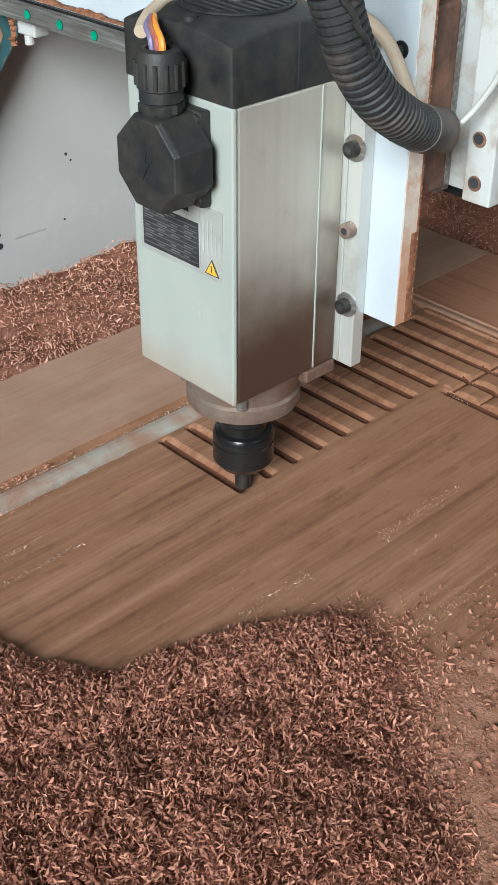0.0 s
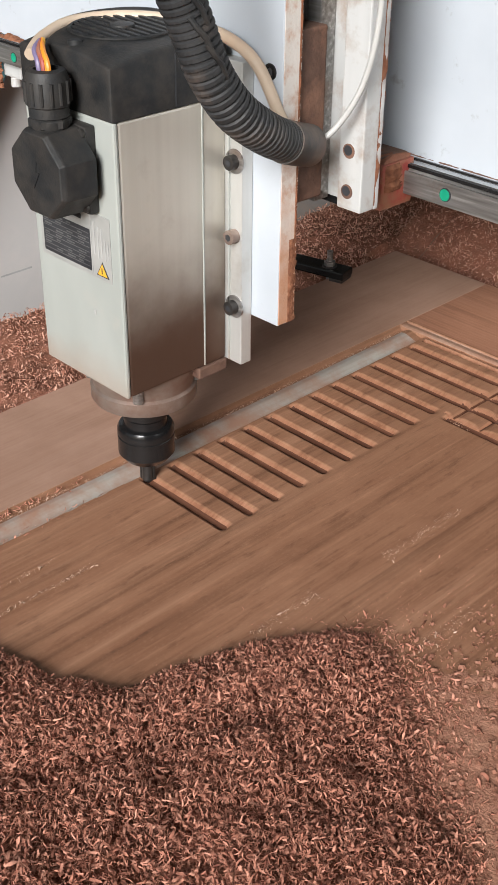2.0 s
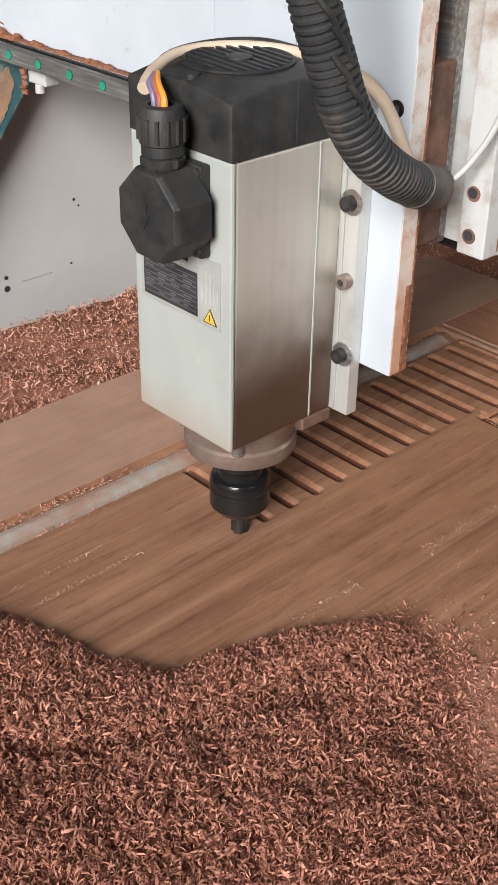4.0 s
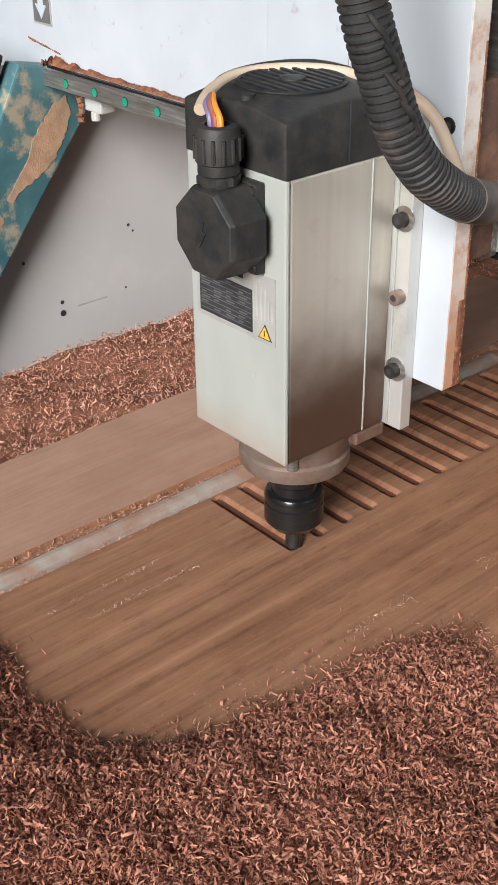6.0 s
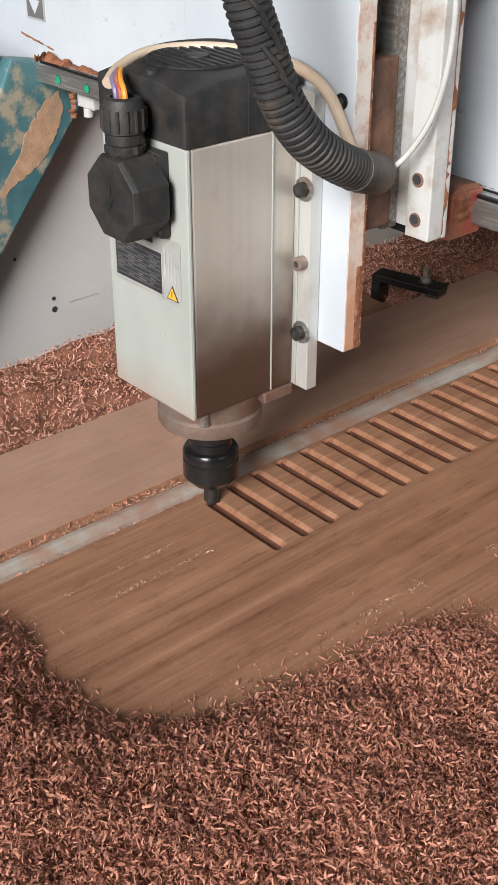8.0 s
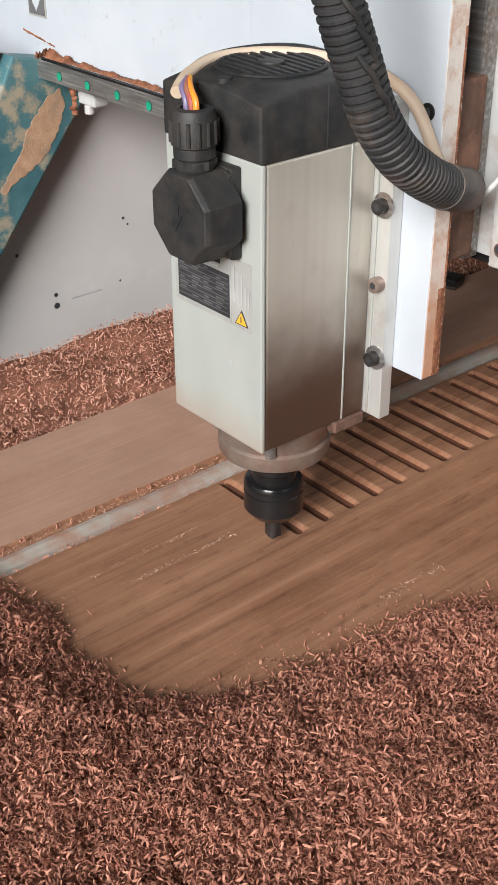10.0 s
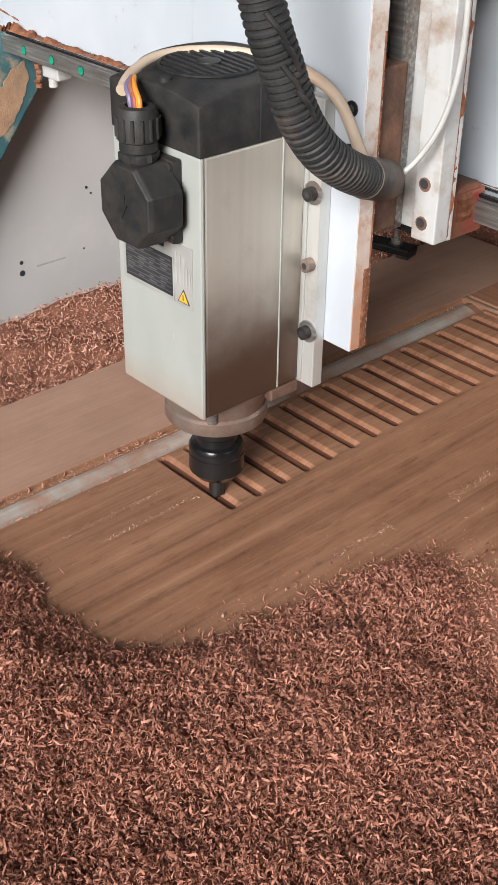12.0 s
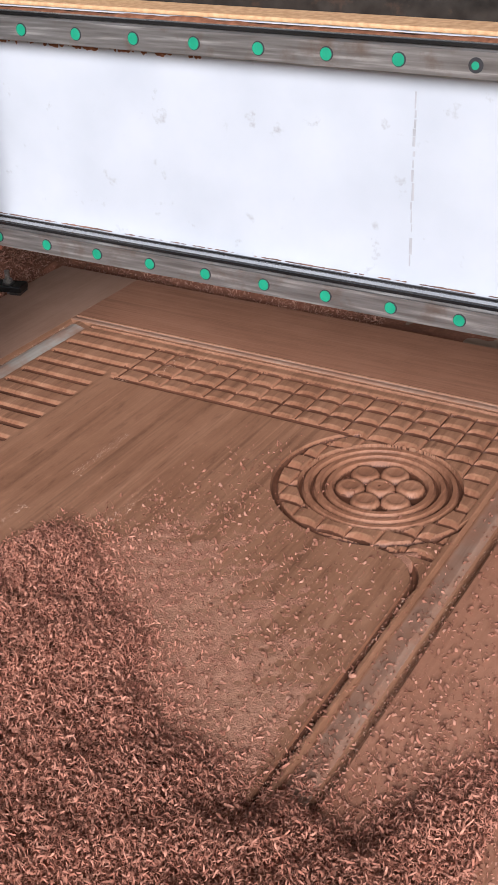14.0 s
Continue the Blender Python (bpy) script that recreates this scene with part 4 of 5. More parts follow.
def build_head():
    s = thing("spindle_motor", "square air-cooled router spindle, white enamel and dusty aluminium", "spindle motor")
    body = part("body", box(-0.05, 0.05, -0.0499, 0.0475, 0.118, 0.326, 0.002), BRUSHED, s, "brushed aluminium motor body, browner below")
    part("seam_bead", box(0.0499, 0.0508, 0.0242, 0.0256, 0.119, 0.3255, 0.0003), SHELL, body)
    part("front_cover", box(-0.0505, 0.0505, -0.0537, -0.0500, 0.1178, 0.3262, 0.0018), SHELL, s, "white enamelled face")
    part("chip_mark", box(0.016, 0.0185, -0.0541, -0.0537, 0.177, 0.181, 0.0002), PRINT_GREY, s)
    fan_cover(s)
    gx, gy = junction_box(s)
    data_label(s)
    collar = part("collar", lathe([(0.036, 0.083), (0.0418, 0.0845), (0.0432, 0.087), (0.0432, 0.0965), (0.0412, 0.0985), (0.0412, 0.1), (0.0455, 0.1178)], 56, offset=(0.003, 0, 0)), CAKED_COLLAR, s, "smoke-brown bearing collar", True)
    for k in range(4):
        a = radians(45 + 90 * k)
        p = (0.003 + 0.0425 * math.cos(a), 0.0425 * math.sin(a))
        part("collar_bolt", rod((p[0], p[1], 0.099), (p[0], p[1], 0.1179), 0.0045, 14, bevel=0.0004), STEEL, collar, "", True)
    part("lower_bracket", box(0.022, 0.0515, 0.018, 0.0475, 0.1085, 0.1176, 0.001), BROWN_STEEL, s, "dust-brown lower bracket")
    part("collet_nut", lathe([(0.012, 0.0225), (0.0180, 0.0230), (0.0238, 0.0300), (0.0238, 0.046), (0.0232, 0.0465), (0.0232, 0.0475), (0.0238, 0.048), (0.0238, 0.053), (0.0222, 0.0560), (0.0185, 0.0570), (0.0178, 0.064),
                              (0.0195, 0.066), (0.0195, 0.083)], 44, offset=(0.003, 0, 0)), NUT, s, "blackened collet nut", True)
    bit = part("bit", lathe([(0.0010, -0.0045), (0.0050, 0.000), (0.0050, 0.016), (0.0078, 0.0175), (0.0078, 0.0275)], 20, offset=(0.003, 0, 0)), DARK_STEEL, s, "dark steel cutter", True)
    for k in range(2):
        a = math.pi * k + 0.6
        part("cutting_edge", box(0.0018 + 0.0052 * math.cos(a), 0.0042 + 0.0052 * math.cos(a), -0.0012 + 0.0052 * math.sin(a), 0.0012 + 0.0052 * math.sin(a), 0.0, 0.015, 0.0003), DARK_STEEL, bit)
    br = part("bracket", box(-0.067, 0.067, 0.048, 0.059, 0.117, 0.352, 0.0008), ALU, s, "aluminium mounting flange")
    part("bracket_edge", box(0.0535, 0.0548, 0.0466, 0.0479, 0.118, 0.350, 0.0003), SHELL, br)
    for z, w in ((0.166, 0.0092), (0.224, 0.0), (0.281, 0.0092)):
        bolt(br, (0.0600, 0.048, z), (0, -1, 0), 0.0055, 0.0075, w, None if w else CAKED_COLLAR)
        bolt(br, (-0.0600, 0.048, z), (0, -1, 0), 0.0055, 0.0075, w)
    # cream cable from the gland over the fan cover, with its split end and inner wires
    cable = part("cable", tube([(gx - 0.022, gy + 0.004, 0.3625), (gx - 0.030, gy + 0.014, 0.3655), (-0.030, -0.046, 0.3680), (-0.040, -0.019, 0.3710), (-0.035, 0.012, 0.3715), (-0.010, 0.035, 0.3715), (0.024, 0.044, 0.3700), (0.055, 0.047, 0.3660), (0.080, 0.050, 0.352), (0.098, 0.056, 0.318), (0.104, 0.066, 0.302)],
                              0.0043, 14, 8), CREAM, s, "cream cable sheath, dusty", True)
    for dx, m, lift in ((-0.004, VIOLET, 0.0), (0.0005, RED, 0.0005), (0.0045, ORANGE_WIRE, 0.001), (0.002, YELLOW, 0.002)):
        part("wire", tube([(gx + dx, gy - 0.002 + lift, 0.350), (gx + dx * 1.1 - 0.001, gy - 0.002 + lift, 0.362), (gx + dx - 0.010, gy + 0.002 + lift, 0.3675), (gx - 0.021, gy + 0.012 + lift, 0.3705)], 0.0019, 8, 6), m, cable, "", True)
    # added tube that draws the cover's dark rear rim, no second cable
    part("cover_rear_rim", tube([(gx - 0.030, gy + 0.020, 0.364), (-0.044, -0.026, 0.3695), (-0.044, 0.012, 0.3720), (-0.022, 0.042, 0.3725), (0.02, 0.054, 0.368)], 0.0032, 10, 8), BLACK, s, "black tube standing in for the fan cover's rear rim", True)
    return s


spindle = build_head()


def build_plate():
    p = thing("mounting_plate", "white painted steel mounting plate behind the spindle", "plate")
    slab = part("plate", box(-0.095, 0.095, 0.0595, 0.0775, 0.157, 0.75, 0.001), WHITE, p)
    part("plate_edge", box(0.0949, 0.0956, 0.0602, 0.0768, 0.158, 0.749), EDGE_PAINT, slab, "dust-stained plate edge")
    crust("dust_ridge", slab, ((0.0955, 0.0690, 0.1575), (0.0955, 0.0690, 0.225), (0, 1, 0), (1, 0, 0)), 0.0085, 0.0016, n=36, seed=31)
    crust("dust_ridge", slab, ((0.0955, 0.0745, 0.225), (0.0955, 0.0745, 0.40), (0, 1, 0), (1, 0, 0)), 0.0025, 0.0010, n=160, seed=32)
    for z in (0.347, 0.316):
        bolt(slab, (0.083, 0.0597, z), (0, -1, 0), 0.0058, 0.0014, 0.0, NUT, "blackened countersunk bolt")
    part("joint_line", box(-0.0105, -0.0098, 0.0590, 0.0598, 0.36, 0.749), PRINT_GREY, slab)
    return p


mount = build_plate()


def build_hose():
    h = thing("cable_hose", "black corrugated cable hose, dusty, curving down to the carriage", "hose")
    line = [(0.105, -0.085, 0.60), (0.114, -0.075, 0.50), (0.1205, -0.062, 0.436), (0.124, -0.050, 0.402), (0.128, -0.039, 0.372), (0.130, -0.020, 0.346), (0.126, 0.010, 0.325), (0.116, 0.045, 0.308), (0.108, 0.068, 0.300), (0.1065, 0.0735, 0.298)]
    part("conduit", tube(line, 0.0143, 22, 10, ribs=0.0014, pitch=0.0050), RUBBER, h)
    part("cuff", tube([(0.1185, 0.038, 0.3110), (0.114, 0.052, 0.3055), (0.108, 0.068, 0.300), (0.1065, 0.0745, 0.2978)], 0.0149, 24, 8), CUFF, h, "smooth dust-browned hose cuff", True)
    for k in range(4):
        z = 0.428 - 0.0155 * k
        x = float(np.interp(z, [0.346, 0.372, 0.402, 0.436, 0.50], [0.130, 0.128, 0.124, 0.1205, 0.114]))
        y = float(np.interp(z, [0.346, 0.372, 0.402, 0.436, 0.50], [-0.020, -0.039, -0.050, -0.062, -0.075]))
        a = -0.35 + 0.28 * (k % 2)
        part("tie", tube([(x + 0.0152 * math.cos(a + q), y + 0.0152 * math.sin(a + q), z + w) for q, w in ((-0.5, 0.010), (-0.2, 0.004), (0.1, -0.001), (0.45, -0.010), (0.7, -0.013))], 0.0019, 8, 4), BLACK, h, "twisted black tie", True)
    return h


hose = build_hose()
tube_thing = tagged(link("air_tube", tube([(0.108, 0.080, 0.296), (0.119, 0.092, 0.312), (0.131, 0.100, 0.338), (0.138, 0.104, 0.372), (0.139, 0.106, 0.412), (0.134, 0.106, 0.455), (0.120, 0.104, 0.50)], 0.0022, 10, 8), CLEAR, None, "", True),
                    "thin milky plastic air tube curving beside the carriage", "tube")

# ---- clamp on the door's edge ----
def build_clamp():
    c = thing("step_clamp", "black steel clamp bolted down over the door's edge", "clamp", (-0.195, 0.036, 0.0))
    c.rotation_euler = (0, 0, radians(14))
    part("bar", box(-0.055, 0.036, -0.013, 0.013, 0.004, 0.013, 0.0015), NUT, c)
    part("heel", box(-0.055, -0.044, -0.013, 0.013, -0.032, 0.0039, 0.001), NUT, c)
    part("toe", box(0.018, 0.035, -0.012, 0.012, 0.0002, 0.0039, 0.0006), DARK_STEEL, c)
    stud = part("stud", rod((0.012, 0, -0.02), (0.012, 0, 0.032), 0.0035, 12), STEEL, c, "steel stud", True)
    part("stud_nut", rod((0.012, 0, 0.0132), (0.012, 0, 0.0195), 0.0065, 6), STEEL, stud)
    part("nut_washer", rod((0.012, 0, 0.0130), (0.012, 0, 0.0142), 0.009, 20), DARK_STEEL, stud)
    return c


clamp = build_clamp()
block = tagged(link("wood_offcut", box(-0.275, -0.182, -0.11, 0.0, -0.044, -0.012, 0.002), WOOD_Y), "reddish-brown wooden offcut beside the door", "wood block")


# ---- shavings ----
def curl_chips(name, places, label, mat=CHIP, size=(0.0038, 0.0092), parent=None, seed=3, width=(0.09, 0.23)):
    """Loose curled shavings at the given places."""
    rng = np.random.default_rng(seed)
    n = len(places)
    L = rng.uniform(size[0], size[1], n) * rng.uniform(0.6, 1.1, n)
    W = L * rng.uniform(width[0], width[1], n)
    bend = rng.uniform(0.6, 3.4, n) * rng.choice([-1, 1], n)
    twist = rng.normal(0, 0.8, n)
    stations = np.array([-0.5, -0.25, 0.0, 0.25, 0.5])
    girth = np.array([0.75, 0.95, 1.0, 0.95, 0.60])
    v = np.empty((n, 10, 3))
    for k, (q, wide) in enumerate(zip(stations, girth)):
        a = bend * q
        cx, cz = L * np.sin(a) / bend, L * (np.cos(a) - np.cos(bend * 0.5)) / bend
        half = 0.5 * W * wide * rng.uniform(0.7, 1.25, n)
        tw = twist * q * 2
        for side, e in ((0, -1), (1, 1)):
            v[:, 2 * k + side, 0] = cx
            v[:, 2 * k + side, 1] = e * half * np.cos(tw) + 0.10 * W * np.sin(7 * q + bend)
            v[:, 2 * k + side, 2] = cz + e * half * np.sin(tw)
    yaw, pit, rol = rng.uniform(0, 6.283, n), rng.normal(0, 0.75, n), rng.normal(0, 0.9, n)
    cy, sy, cp, sp, cr, sr = np.cos(yaw), np.sin(yaw), np.cos(pit), np.sin(pit), np.cos(rol), np.sin(rol)
    x, y, z = v[:, :, 0], v[:, :, 1], v[:, :, 2]
    y, z = y * cr[:, None] - z * sr[:, None], y * sr[:, None] + z * cr[:, None]
    x, z = x * cp[:, None] + z * sp[:, None], -x * sp[:, None] + z * cp[:, None]
    x, y = x * cy[:, None] - y * sy[:, None], x * sy[:, None] + y * cy[:, None]
    v = np.stack([x, y, z], 2) + places[:, None, :]
    v[:, :, 2] += 0.0008
    o = np.arange(n)[:, None] * 10
    faces = np.concatenate([o + np.array([k, k + 2, k + 3, k + 1]) for k in (0, 2, 4, 6)])
    me = bpy.data.meshes.new(name)
    me.vertices.add(n * 10)
    me.vertices.foreach_set("co", v.reshape(-1))
    me.loops.add(len(faces) * 4)
    me.loops.foreach_set("vertex_index", faces.ravel().astype(np.int32))
    me.polygons.add(len(faces))
    me.polygons.foreach_set("loop_start", np.arange(0, len(faces) * 4, 4, dtype=np.int32))
    me.update()
    me.validate()
    me.materials.append(mat)
    ob = new(name, me)
    if parent:
        ob.parent = parent
    else:
        tagged(ob, label, "shavings", kind="stuff")
    return ob


def lumps(x, y, seed=0.0):
    return (np.sin(x * 61 + 1.3 * np.sin(y * 47 + seed) + seed) * np.sin(y * 53 + 1.1 * np.sin(x * 39 + 2 * seed)) * 0.5
            + np.sin(x * 131 + y * 37 + seed * 3) * np.sin(y * 149 - x * 41 + seed) * 0.3 + np.sin(x * 23 - y * 31 + seed) * 0.5)


EDGE = [(-0.17, -0.71), (0.024, -0.676), (0.055, -0.666), (0.083, -0.672), (0.109, -0.684), (0.134, -0.672), (0.159, -0.684), (0.190, -0.664), (0.205, -0.642), (0.222, -0.604),
        (0.225, -0.558), (0.231, -0.520), (0.241, -0.447), (0.253, -0.430), (0.278, -0.412), (0.314, -0.427), (0.345, -0.452), (0.379, -0.490), (0.431, -0.515), (0.458, -0.548),
        (0.505, -0.601), (0.550, -0.603), (0.595, -0.633), (0.612, -0.604), (0.674, -0.623), (0.689, -0.582), (0.708, -0.549), (0.731, -0.518), (0.785, -0.50)]


def heap_depth(x, y):
    """How far inside the near heap's edge a place lies."""
    ex, ey = np.array(EDGE).T
    best = np.full(x.shape, 9.0)
    for (ax, ay), (bx, by) in zip(EDGE, EDGE[1:]):
        dx, dy = bx - ax, by - ay
        t = np.clip(((x - ax) * dx + (y - ay) * dy) / (dx * dx + dy * dy), 0, 1)
        best = np.minimum(best, np.hypot(x - ax - t * dx, y - ay - t * dy))
    inside = y < np.interp(x, ex, ey)
    return np.where(inside, best, -best)


def heap_height(x, y):
    d = heap_depth(x, y) + 0.006 * lumps(x, y, 2.0)
    h = 0.046 * (1 - np.exp(-np.clip(d, 0, None) / 0.085)) + 0.006 * lumps(x * 0.8, y * 0.8, 5.0) * np.clip(d / 0.05, 0, 1)
    return np.where(d > 0, (h + 0.002) * (0.15 + 0.85 * smoothstep(0.757, 0.70, x)), -0.036)


grid_heap = thing("shavings_heap", "heap of reddish-brown curled wood shavings on the door", "shavings", kind="stuff")
grid_mesh("heap_core", np.linspace(-0.17, 0.752, 200), np.linspace(-1.25, -0.38, 175), lambda x, y: heap_height(x, y) - 0.008, DUST, grid_heap)
rng = np.random.default_rng(11)
xy = np.stack([rng.uniform(-0.05, 0.750, 250000), rng.uniform(-0.95, -0.40, 250000)], 1)
hz = heap_height(xy[:, 0], xy[:, 1])
keep = hz > 0
xy, hz = xy[keep], hz[keep]
curl_chips("loose_shavings", np.column_stack([xy, np.maximum(hz + rng.uniform(-0.009, 0.003, len(hz)), 0.0005)]), "", parent=grid_heap)


# a loose drift at the heap's edge, which slips away into the heap
DRIFT = [(0.02, -0.640), (0.075, -0.612), (0.105, -0.606), (0.125, -0.598), (0.149, -0.596), (0.166, -0.581), (0.190, -0.566), (0.193, -0.536), (0.203, -0.504), (0.217, -0.464), (0.241, -0.428), (0.262, -0.412)]
drift = thing("shavings_drift", "loose drift of curled shavings at the edge of the heap", "shavings", kind="stuff")
q = np.stack([rng.uniform(0.02, 0.27, 44000), rng.uniform(-0.70, -0.41, 44000)], 1)
dx_, dy_ = np.array(DRIFT).T
near = np.full(len(q), 9.0)
for (ax, ay), (bx, by) in zip(DRIFT, DRIFT[1:]):
    t = np.clip(((q[:, 0] - ax) * (bx - ax) + (q[:, 1] - ay) * (by - ay)) / ((bx - ax) ** 2 + (by - ay) ** 2), 0, 1)
    near = np.minimum(near, np.hypot(q[:, 0] - ax - t * (bx - ax), q[:, 1] - ay - t * (by - ay)))
inside = (q[:, 1] < np.interp(q[:, 0], dx_, dy_)) & (heap_depth(q[:, 0], q[:, 1]) < 0.02)
q, near = q[inside], near[inside]
top = 0.026 * (1 - np.exp(-(near + 0.004 * lumps(q[:, 0], q[:, 1], 4.0)).clip(0, 1) / 0.035)) + 0.0015
curl_chips("loose_shavings", np.column_stack([q, top * rng.uniform(0.25, 1.0, len(q)) + 0.0005]), "", parent=drift, seed=17)


# far heap along the bed's far side and behind the door
def far_height(x, y):
    side = -0.015 - 0.022 * np.clip((DOOR_L - x) / 0.23, 0, 1) - 0.05 * smoothstep(-0.405, -0.43, x)
    back = -0.036 + 0.056 * smoothstep(DOOR_T, DOOR_T + 0.15, y) * (1 - smoothstep(0.14, 0.30, x)) - 0.008 * smoothstep(0.14, 0.30, x)
    return np.where((y > DOOR_T) & (x > DOOR_L - 0.05), back, side) - 0.030 * smoothstep(0.075, 0.045, np.hypot(x + 0.225, (y + 0.050) * 0.8)) + 0.005 * lumps(x, y, 8.0)


far = thing("far_shavings", "bank of wood shavings on the bed beside the door", "shavings", kind="stuff")
grid_mesh("bank_core", np.linspace(-0.43, DOOR_L - 0.001, 60), np.linspace(-1.3, 0.8, 300), far_height, DUST, far)
grid_mesh("bank_core", np.linspace(DOOR_L, 1.1, 160), np.linspace(DOOR_T + 0.001, 0.8, 90), far_height, DUST, far)
a = np.stack([rng.uniform(-0.415, DOOR_L - 0.003, 26000), rng.uniform(-0.75, 0.55, 26000)], 1)
b = np.stack([rng.uniform(DOOR_L, 0.30, 19000), rng.uniform(DOOR_T + 0.003, 0.5, 19000)], 1)
xy = np.concatenate([a, b])
curl_chips("loose_shavings", np.column_stack([xy, far_height(xy[:, 0], xy[:, 1]) + rng.uniform(-0.002, 0.006, len(xy))]), "", mat=CHIP_TAN, parent=far, seed=5)


# ---- loose chips and dust on the door's face ----
def face_height(x, y):
    return np.maximum(carve(x, y), 0 * x - 0.006)


scatter = thing("scattered_chips", "stray wood chips and sawdust strewn over the door", "chips", kind="stuff")
n = 15000
px = rng.uniform(0.20, 0.77, n)
py = rng.uniform(-0.66, -0.16, n)
d = -heap_depth(px, py)
want = np.exp(-np.clip(d, 0, None) / 0.16) * smoothstep(0.26, 0.42, px + 0.35 * (-py - 0.30)) * np.where(np.hypot(px - RING[0], py - RING[1]) < 0.11, 0.05, 1.0)
keep = rng.uniform(0, 1, n) < want * 1.1
px, py = px[keep], py[keep]
curl_chips("stray_chips", np.column_stack([px, py, face_height(px, py) + 0.0005]), "", mat=FLAKE, parent=scatter, size=(0.0032, 0.0078), seed=8, width=(0.22, 0.45))
n = 90000
ex_, ey_ = rng.uniform(-0.04, 0.775, n), rng.uniform(-0.74, -0.38, n)
d = -heap_depth(ex_, ey_)
keep = (d > 0) & (rng.uniform(0, 1, n) < np.where(ex_ > 0.24, 0.9, 0.6) * np.exp(-d / np.where(ex_ > 0.24, 0.013, 0.0055)))
ex_, ey_ = ex_[keep], ey_[keep]
curl_chips("edge_shavings", np.column_stack([ex_, ey_, face_height(ex_, ey_) + rng.uniform(0.0004, 0.003, len(ex_))]), "", parent=scatter, seed=28)
n = 70000
px, py = rng.uniform(0.18, 0.775, n), rng.uniform(-0.68, -0.05, n)
d = -heap_depth(px, py)
keep = rng.uniform(0, 1, n) < np.exp(-np.clip(d, 0, None) / 0.11) * smoothstep(0.22, 0.40, px + 0.35 * (-py - 0.30))
px, py = px[keep], py[keep]
curl_chips("sawdust_grains", np.column_stack([px, py, face_height(px, py)]), "", parent=scatter, size=(0.0012, 0.0034), seed=9)
# ragged splinters along the moulding, and lines of torn grain
ln = []
for x, y0, y1, m, w in ((-0.0345, -0.95, -0.02, 1100, 0.0008), (-0.0370, -0.95, 0.0, 500, 0.0012), (-0.0400, -0.95, -0.45, 420, 0.0016), (-0.0080, -0.95, -0.50, 240, 0.0014), (0.0655, -0.60, -0.490, 160, 0.0012), (0.2140, -0.33, -0.235, 170, 0.0035), (0.30, -0.40, -0.33, 120, 0.004),
                        (0.040, -0.62, -0.515, 90, 0.0015), (0.2065, -0.47, -0.40, 130, 0.003), (FIELD_R + 0.0335, -0.66, 0.0, 420, 0.0018), (FIELD_R - 0.0055, -0.66, -0.35, 240, 0.0014), (0.128, -0.126, -0.118, 40, 0.004), (0.160, -0.10, -0.03, 90, 0.002)):
    ln.append(np.column_stack([x + rng.normal(0, w, m), rng.uniform(y0, y1, m)]))
ln = np.concatenate(ln)
curl_chips("splinters", np.column_stack([ln, np.minimum(face_height(ln[:, 0], ln[:, 1]) + 0.0012, 0.0008)]), "", mat=SPLINTER, parent=scatter, size=(0.0012, 0.0034), seed=10)


def film_height(x, y):
    """A thin uneven layer of sawdust that thins out away from the heap."""
    d = -heap_depth(x, y)
    m = np.exp(-np.clip(d, 0, None) / 0.19) * smoothstep(0.27, 0.42, x + 0.35 * (-y - 0.30)) * smoothstep(0.108, 0.125, np.hypot(x - RING[0], y - RING[1]))
    m = m * (1 - smoothstep(0.575, 0.592, x))
    return 0.0022 * m + 0.00035 * lumps(x * 3.1 + y, y * 2.7 - x, 6.0) + 0.00028 * lumps(x * 9.0 - 2 * y, y * 8.0 + x, 3.0) - 0.0013 - 0.012 * (1 - smoothstep(0.04, 0.22, m))


grid_mesh("sawdust_film", np.linspace(0.24, 0.593, 280), np.linspace(-0.66, -0.15, 400), film_height, FILM, scatter)
m = 900
side = np.column_stack([rng.choice([-0.0405, -0.0075, -0.0385], m) + rng.normal(0, 0.0022, m), -0.95 + 0.52 * rng.uniform(0, 1, m) ** 1.9])
curl_chips("moulding_chips", np.column_stack([side, np.full(m, -0.001)]), "", parent=scatter, size=(0.003, 0.0075), seed=12)


# ---- what moves ----
X_LEFT, X_RIGHT, LIFT = -0.003, 0.0925, 0.011
TURNS = {12: -1.12, 13: 1.98, 14: 5.10, 15: 8.225, 16: 11.32, 17: 14.39}     # when the bit stands at the far end of each groove


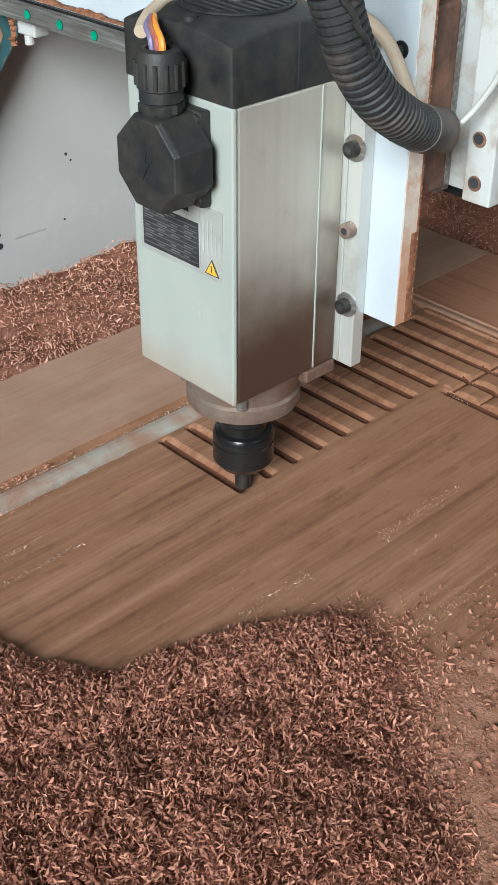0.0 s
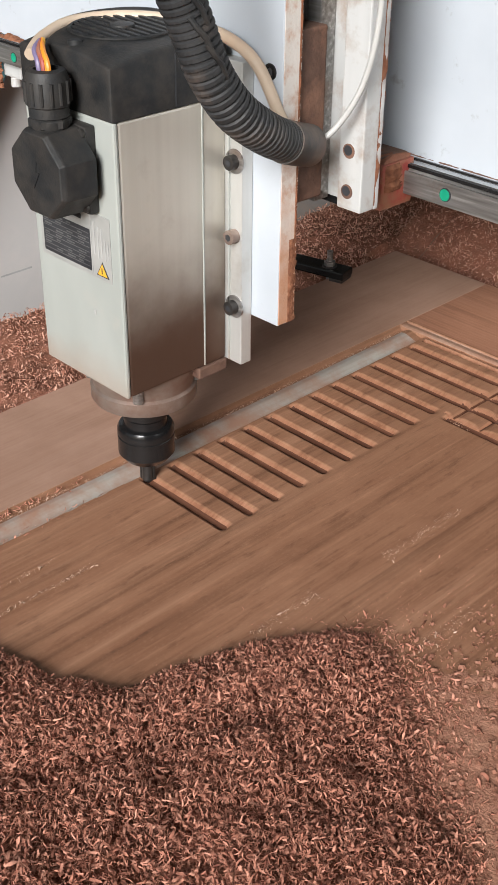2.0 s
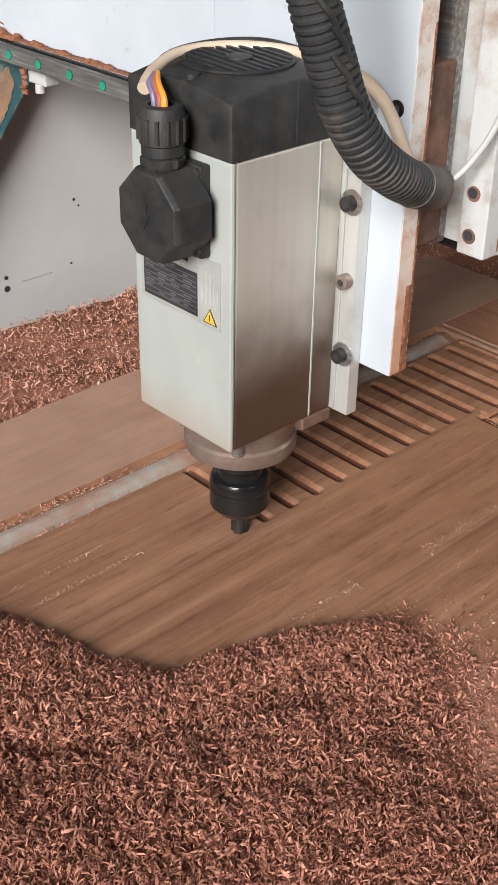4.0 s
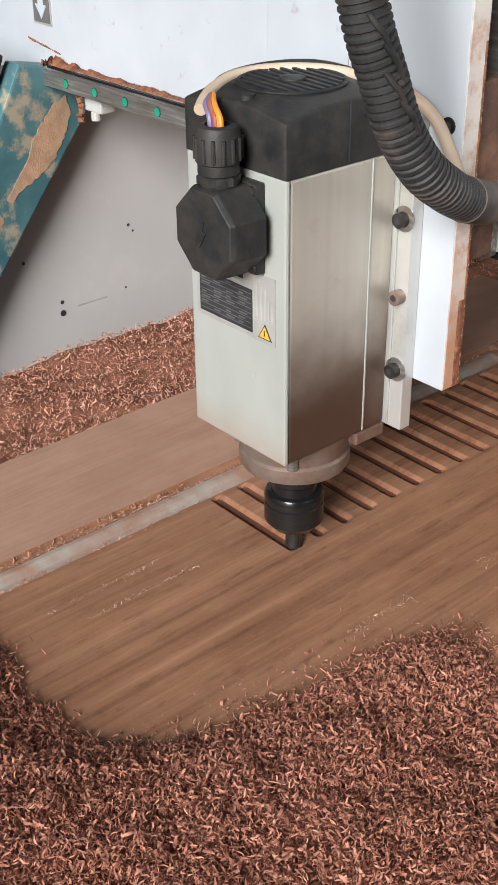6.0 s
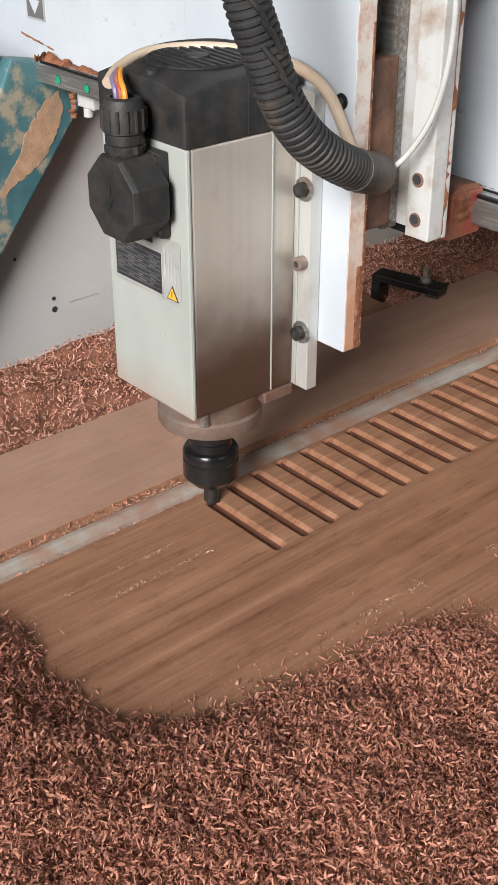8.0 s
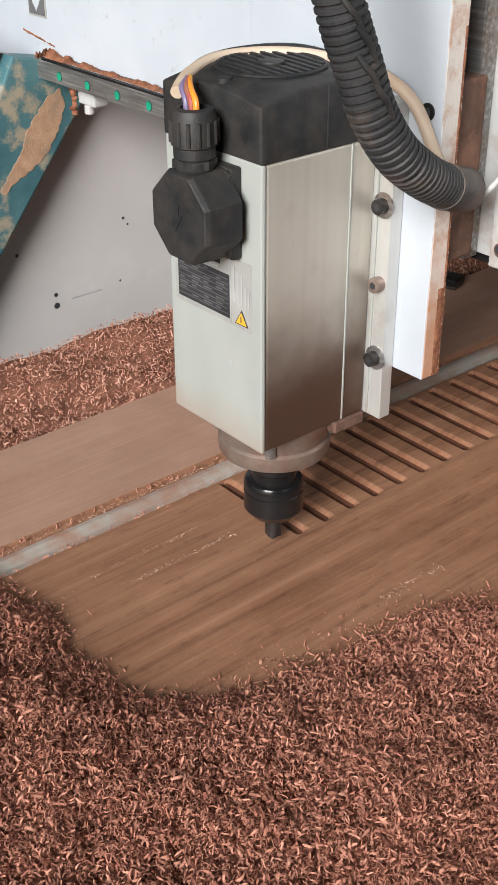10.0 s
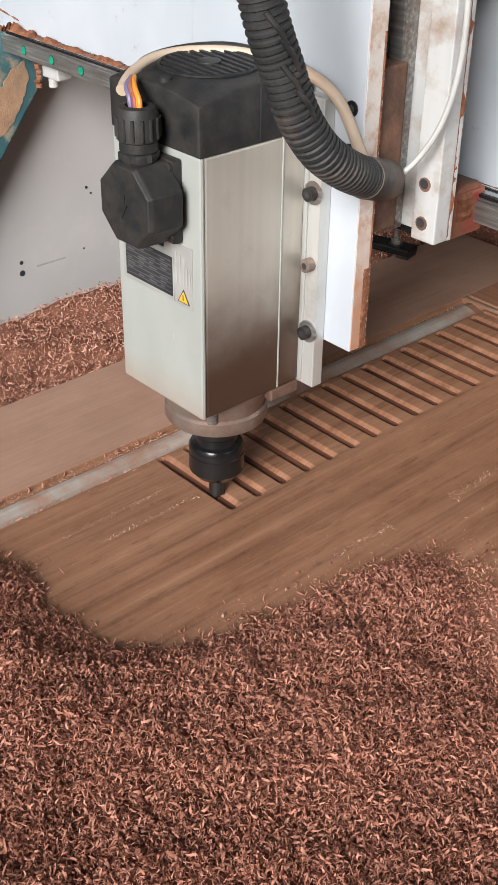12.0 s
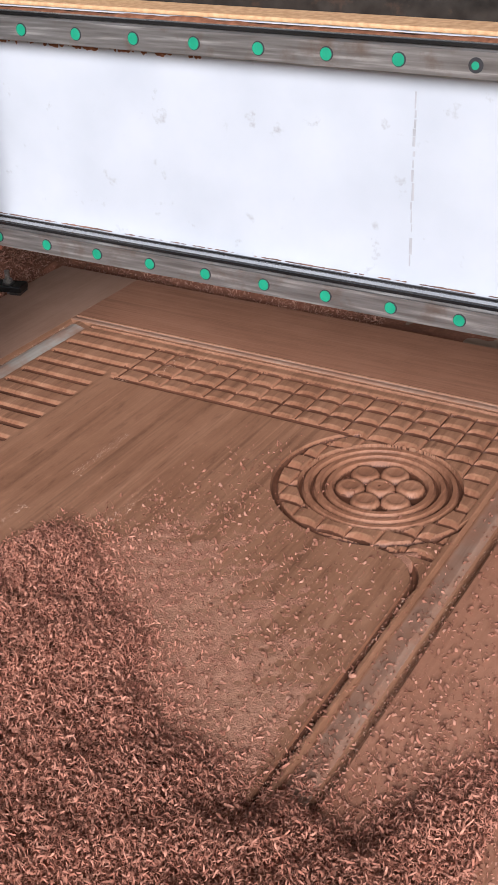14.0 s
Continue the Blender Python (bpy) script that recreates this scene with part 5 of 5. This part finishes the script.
def head_rows():
    """(seconds, x, y, z) of the cutter's axis through the cycles: cut out, run back, lift, step, plunge."""
    rows = []
    for n, at in TURNS.items():
        y = -n * P
        w = X_RIGHT - X_LEFT
        wait, lift = (-0.10, 0.004) if n == 16 else (0.0, LIFT)
        rows += [(at + dt, X_LEFT + f * w, y, 0) for dt, f in ((-0.84, 1), (-0.74, 0.90), (-0.48, 0.50), (-0.22, 0.09), (-0.13, 0), (0.13, 0), (0.20, 0.06), (0.275, 0.15), (0.52, 0.545), (0.70, 0.80), (0.80, 0.94), (0.88, 1))]
        rows += [
            (at + 1.05 + wait, X_RIGHT, y, 0), (at + 1.40 + wait, X_RIGHT, y, lift), (at + 1.44 + wait, X_RIGHT, y, lift), (at + 1.70 + wait, X_RIGHT, y - P, lift),
            (at + 1.78 + wait, X_RIGHT, y - P, lift * 0.8), (at + 2.1 + wait, X_RIGHT, y - P, 0)]
    rows.sort()
    t = [r[0] for r in rows]
    start = [float(np.interp(0.0, t, [r[k] for r in rows])) for k in (1, 2, 3)]
    end = [float(np.interp(14.0, t, [r[k] for r in rows])) for k in (1, 2, 3)]
    return [(0.0, *start)] + [r for r in rows if 0.02 < r[0] < 13.98] + [(14.0, *end)]


def motions():
    rows = head_rows()
    for ob in HEAD:
        walk(ob, [(t, pose(x, y, z)) for t, x, y, z in rows])
    for ob in (carriage, tube_thing):
        walk(ob, [(t, pose(x, y, 0)) for t, x, y, z in rows])
    walk(gantry, [(t, pose(0, y, 0)) for t, x, y, z in rows])
    walk(drift, [(0.0, pose(0, 0, 0)), (4.3, pose(0, 0, 0)), (5.2, pose(0.03, -0.045, -0.004)), (6.2, pose(0.06, -0.095, -0.03)), (14.0, pose(0.06, -0.095, -0.03))])
    for n, x, ob in PLUGS:
        gone = TURNS[n] - 0.84 + 0.70 * (X_RIGHT + 0.008 - x - step) / (X_RIGHT - X_LEFT)
        gone = min(max(gone, 0.1), 13.7)
        y = -n * P
        walk(ob, [(0.0, pose(x, y, 0)), (gone - 0.03, pose(x, y, 0)), (gone + 0.04, pose(x, y, -0.02)), (14.0, pose(x, y, -0.02))])


HEAD = [spindle, mount, hose]
motions()
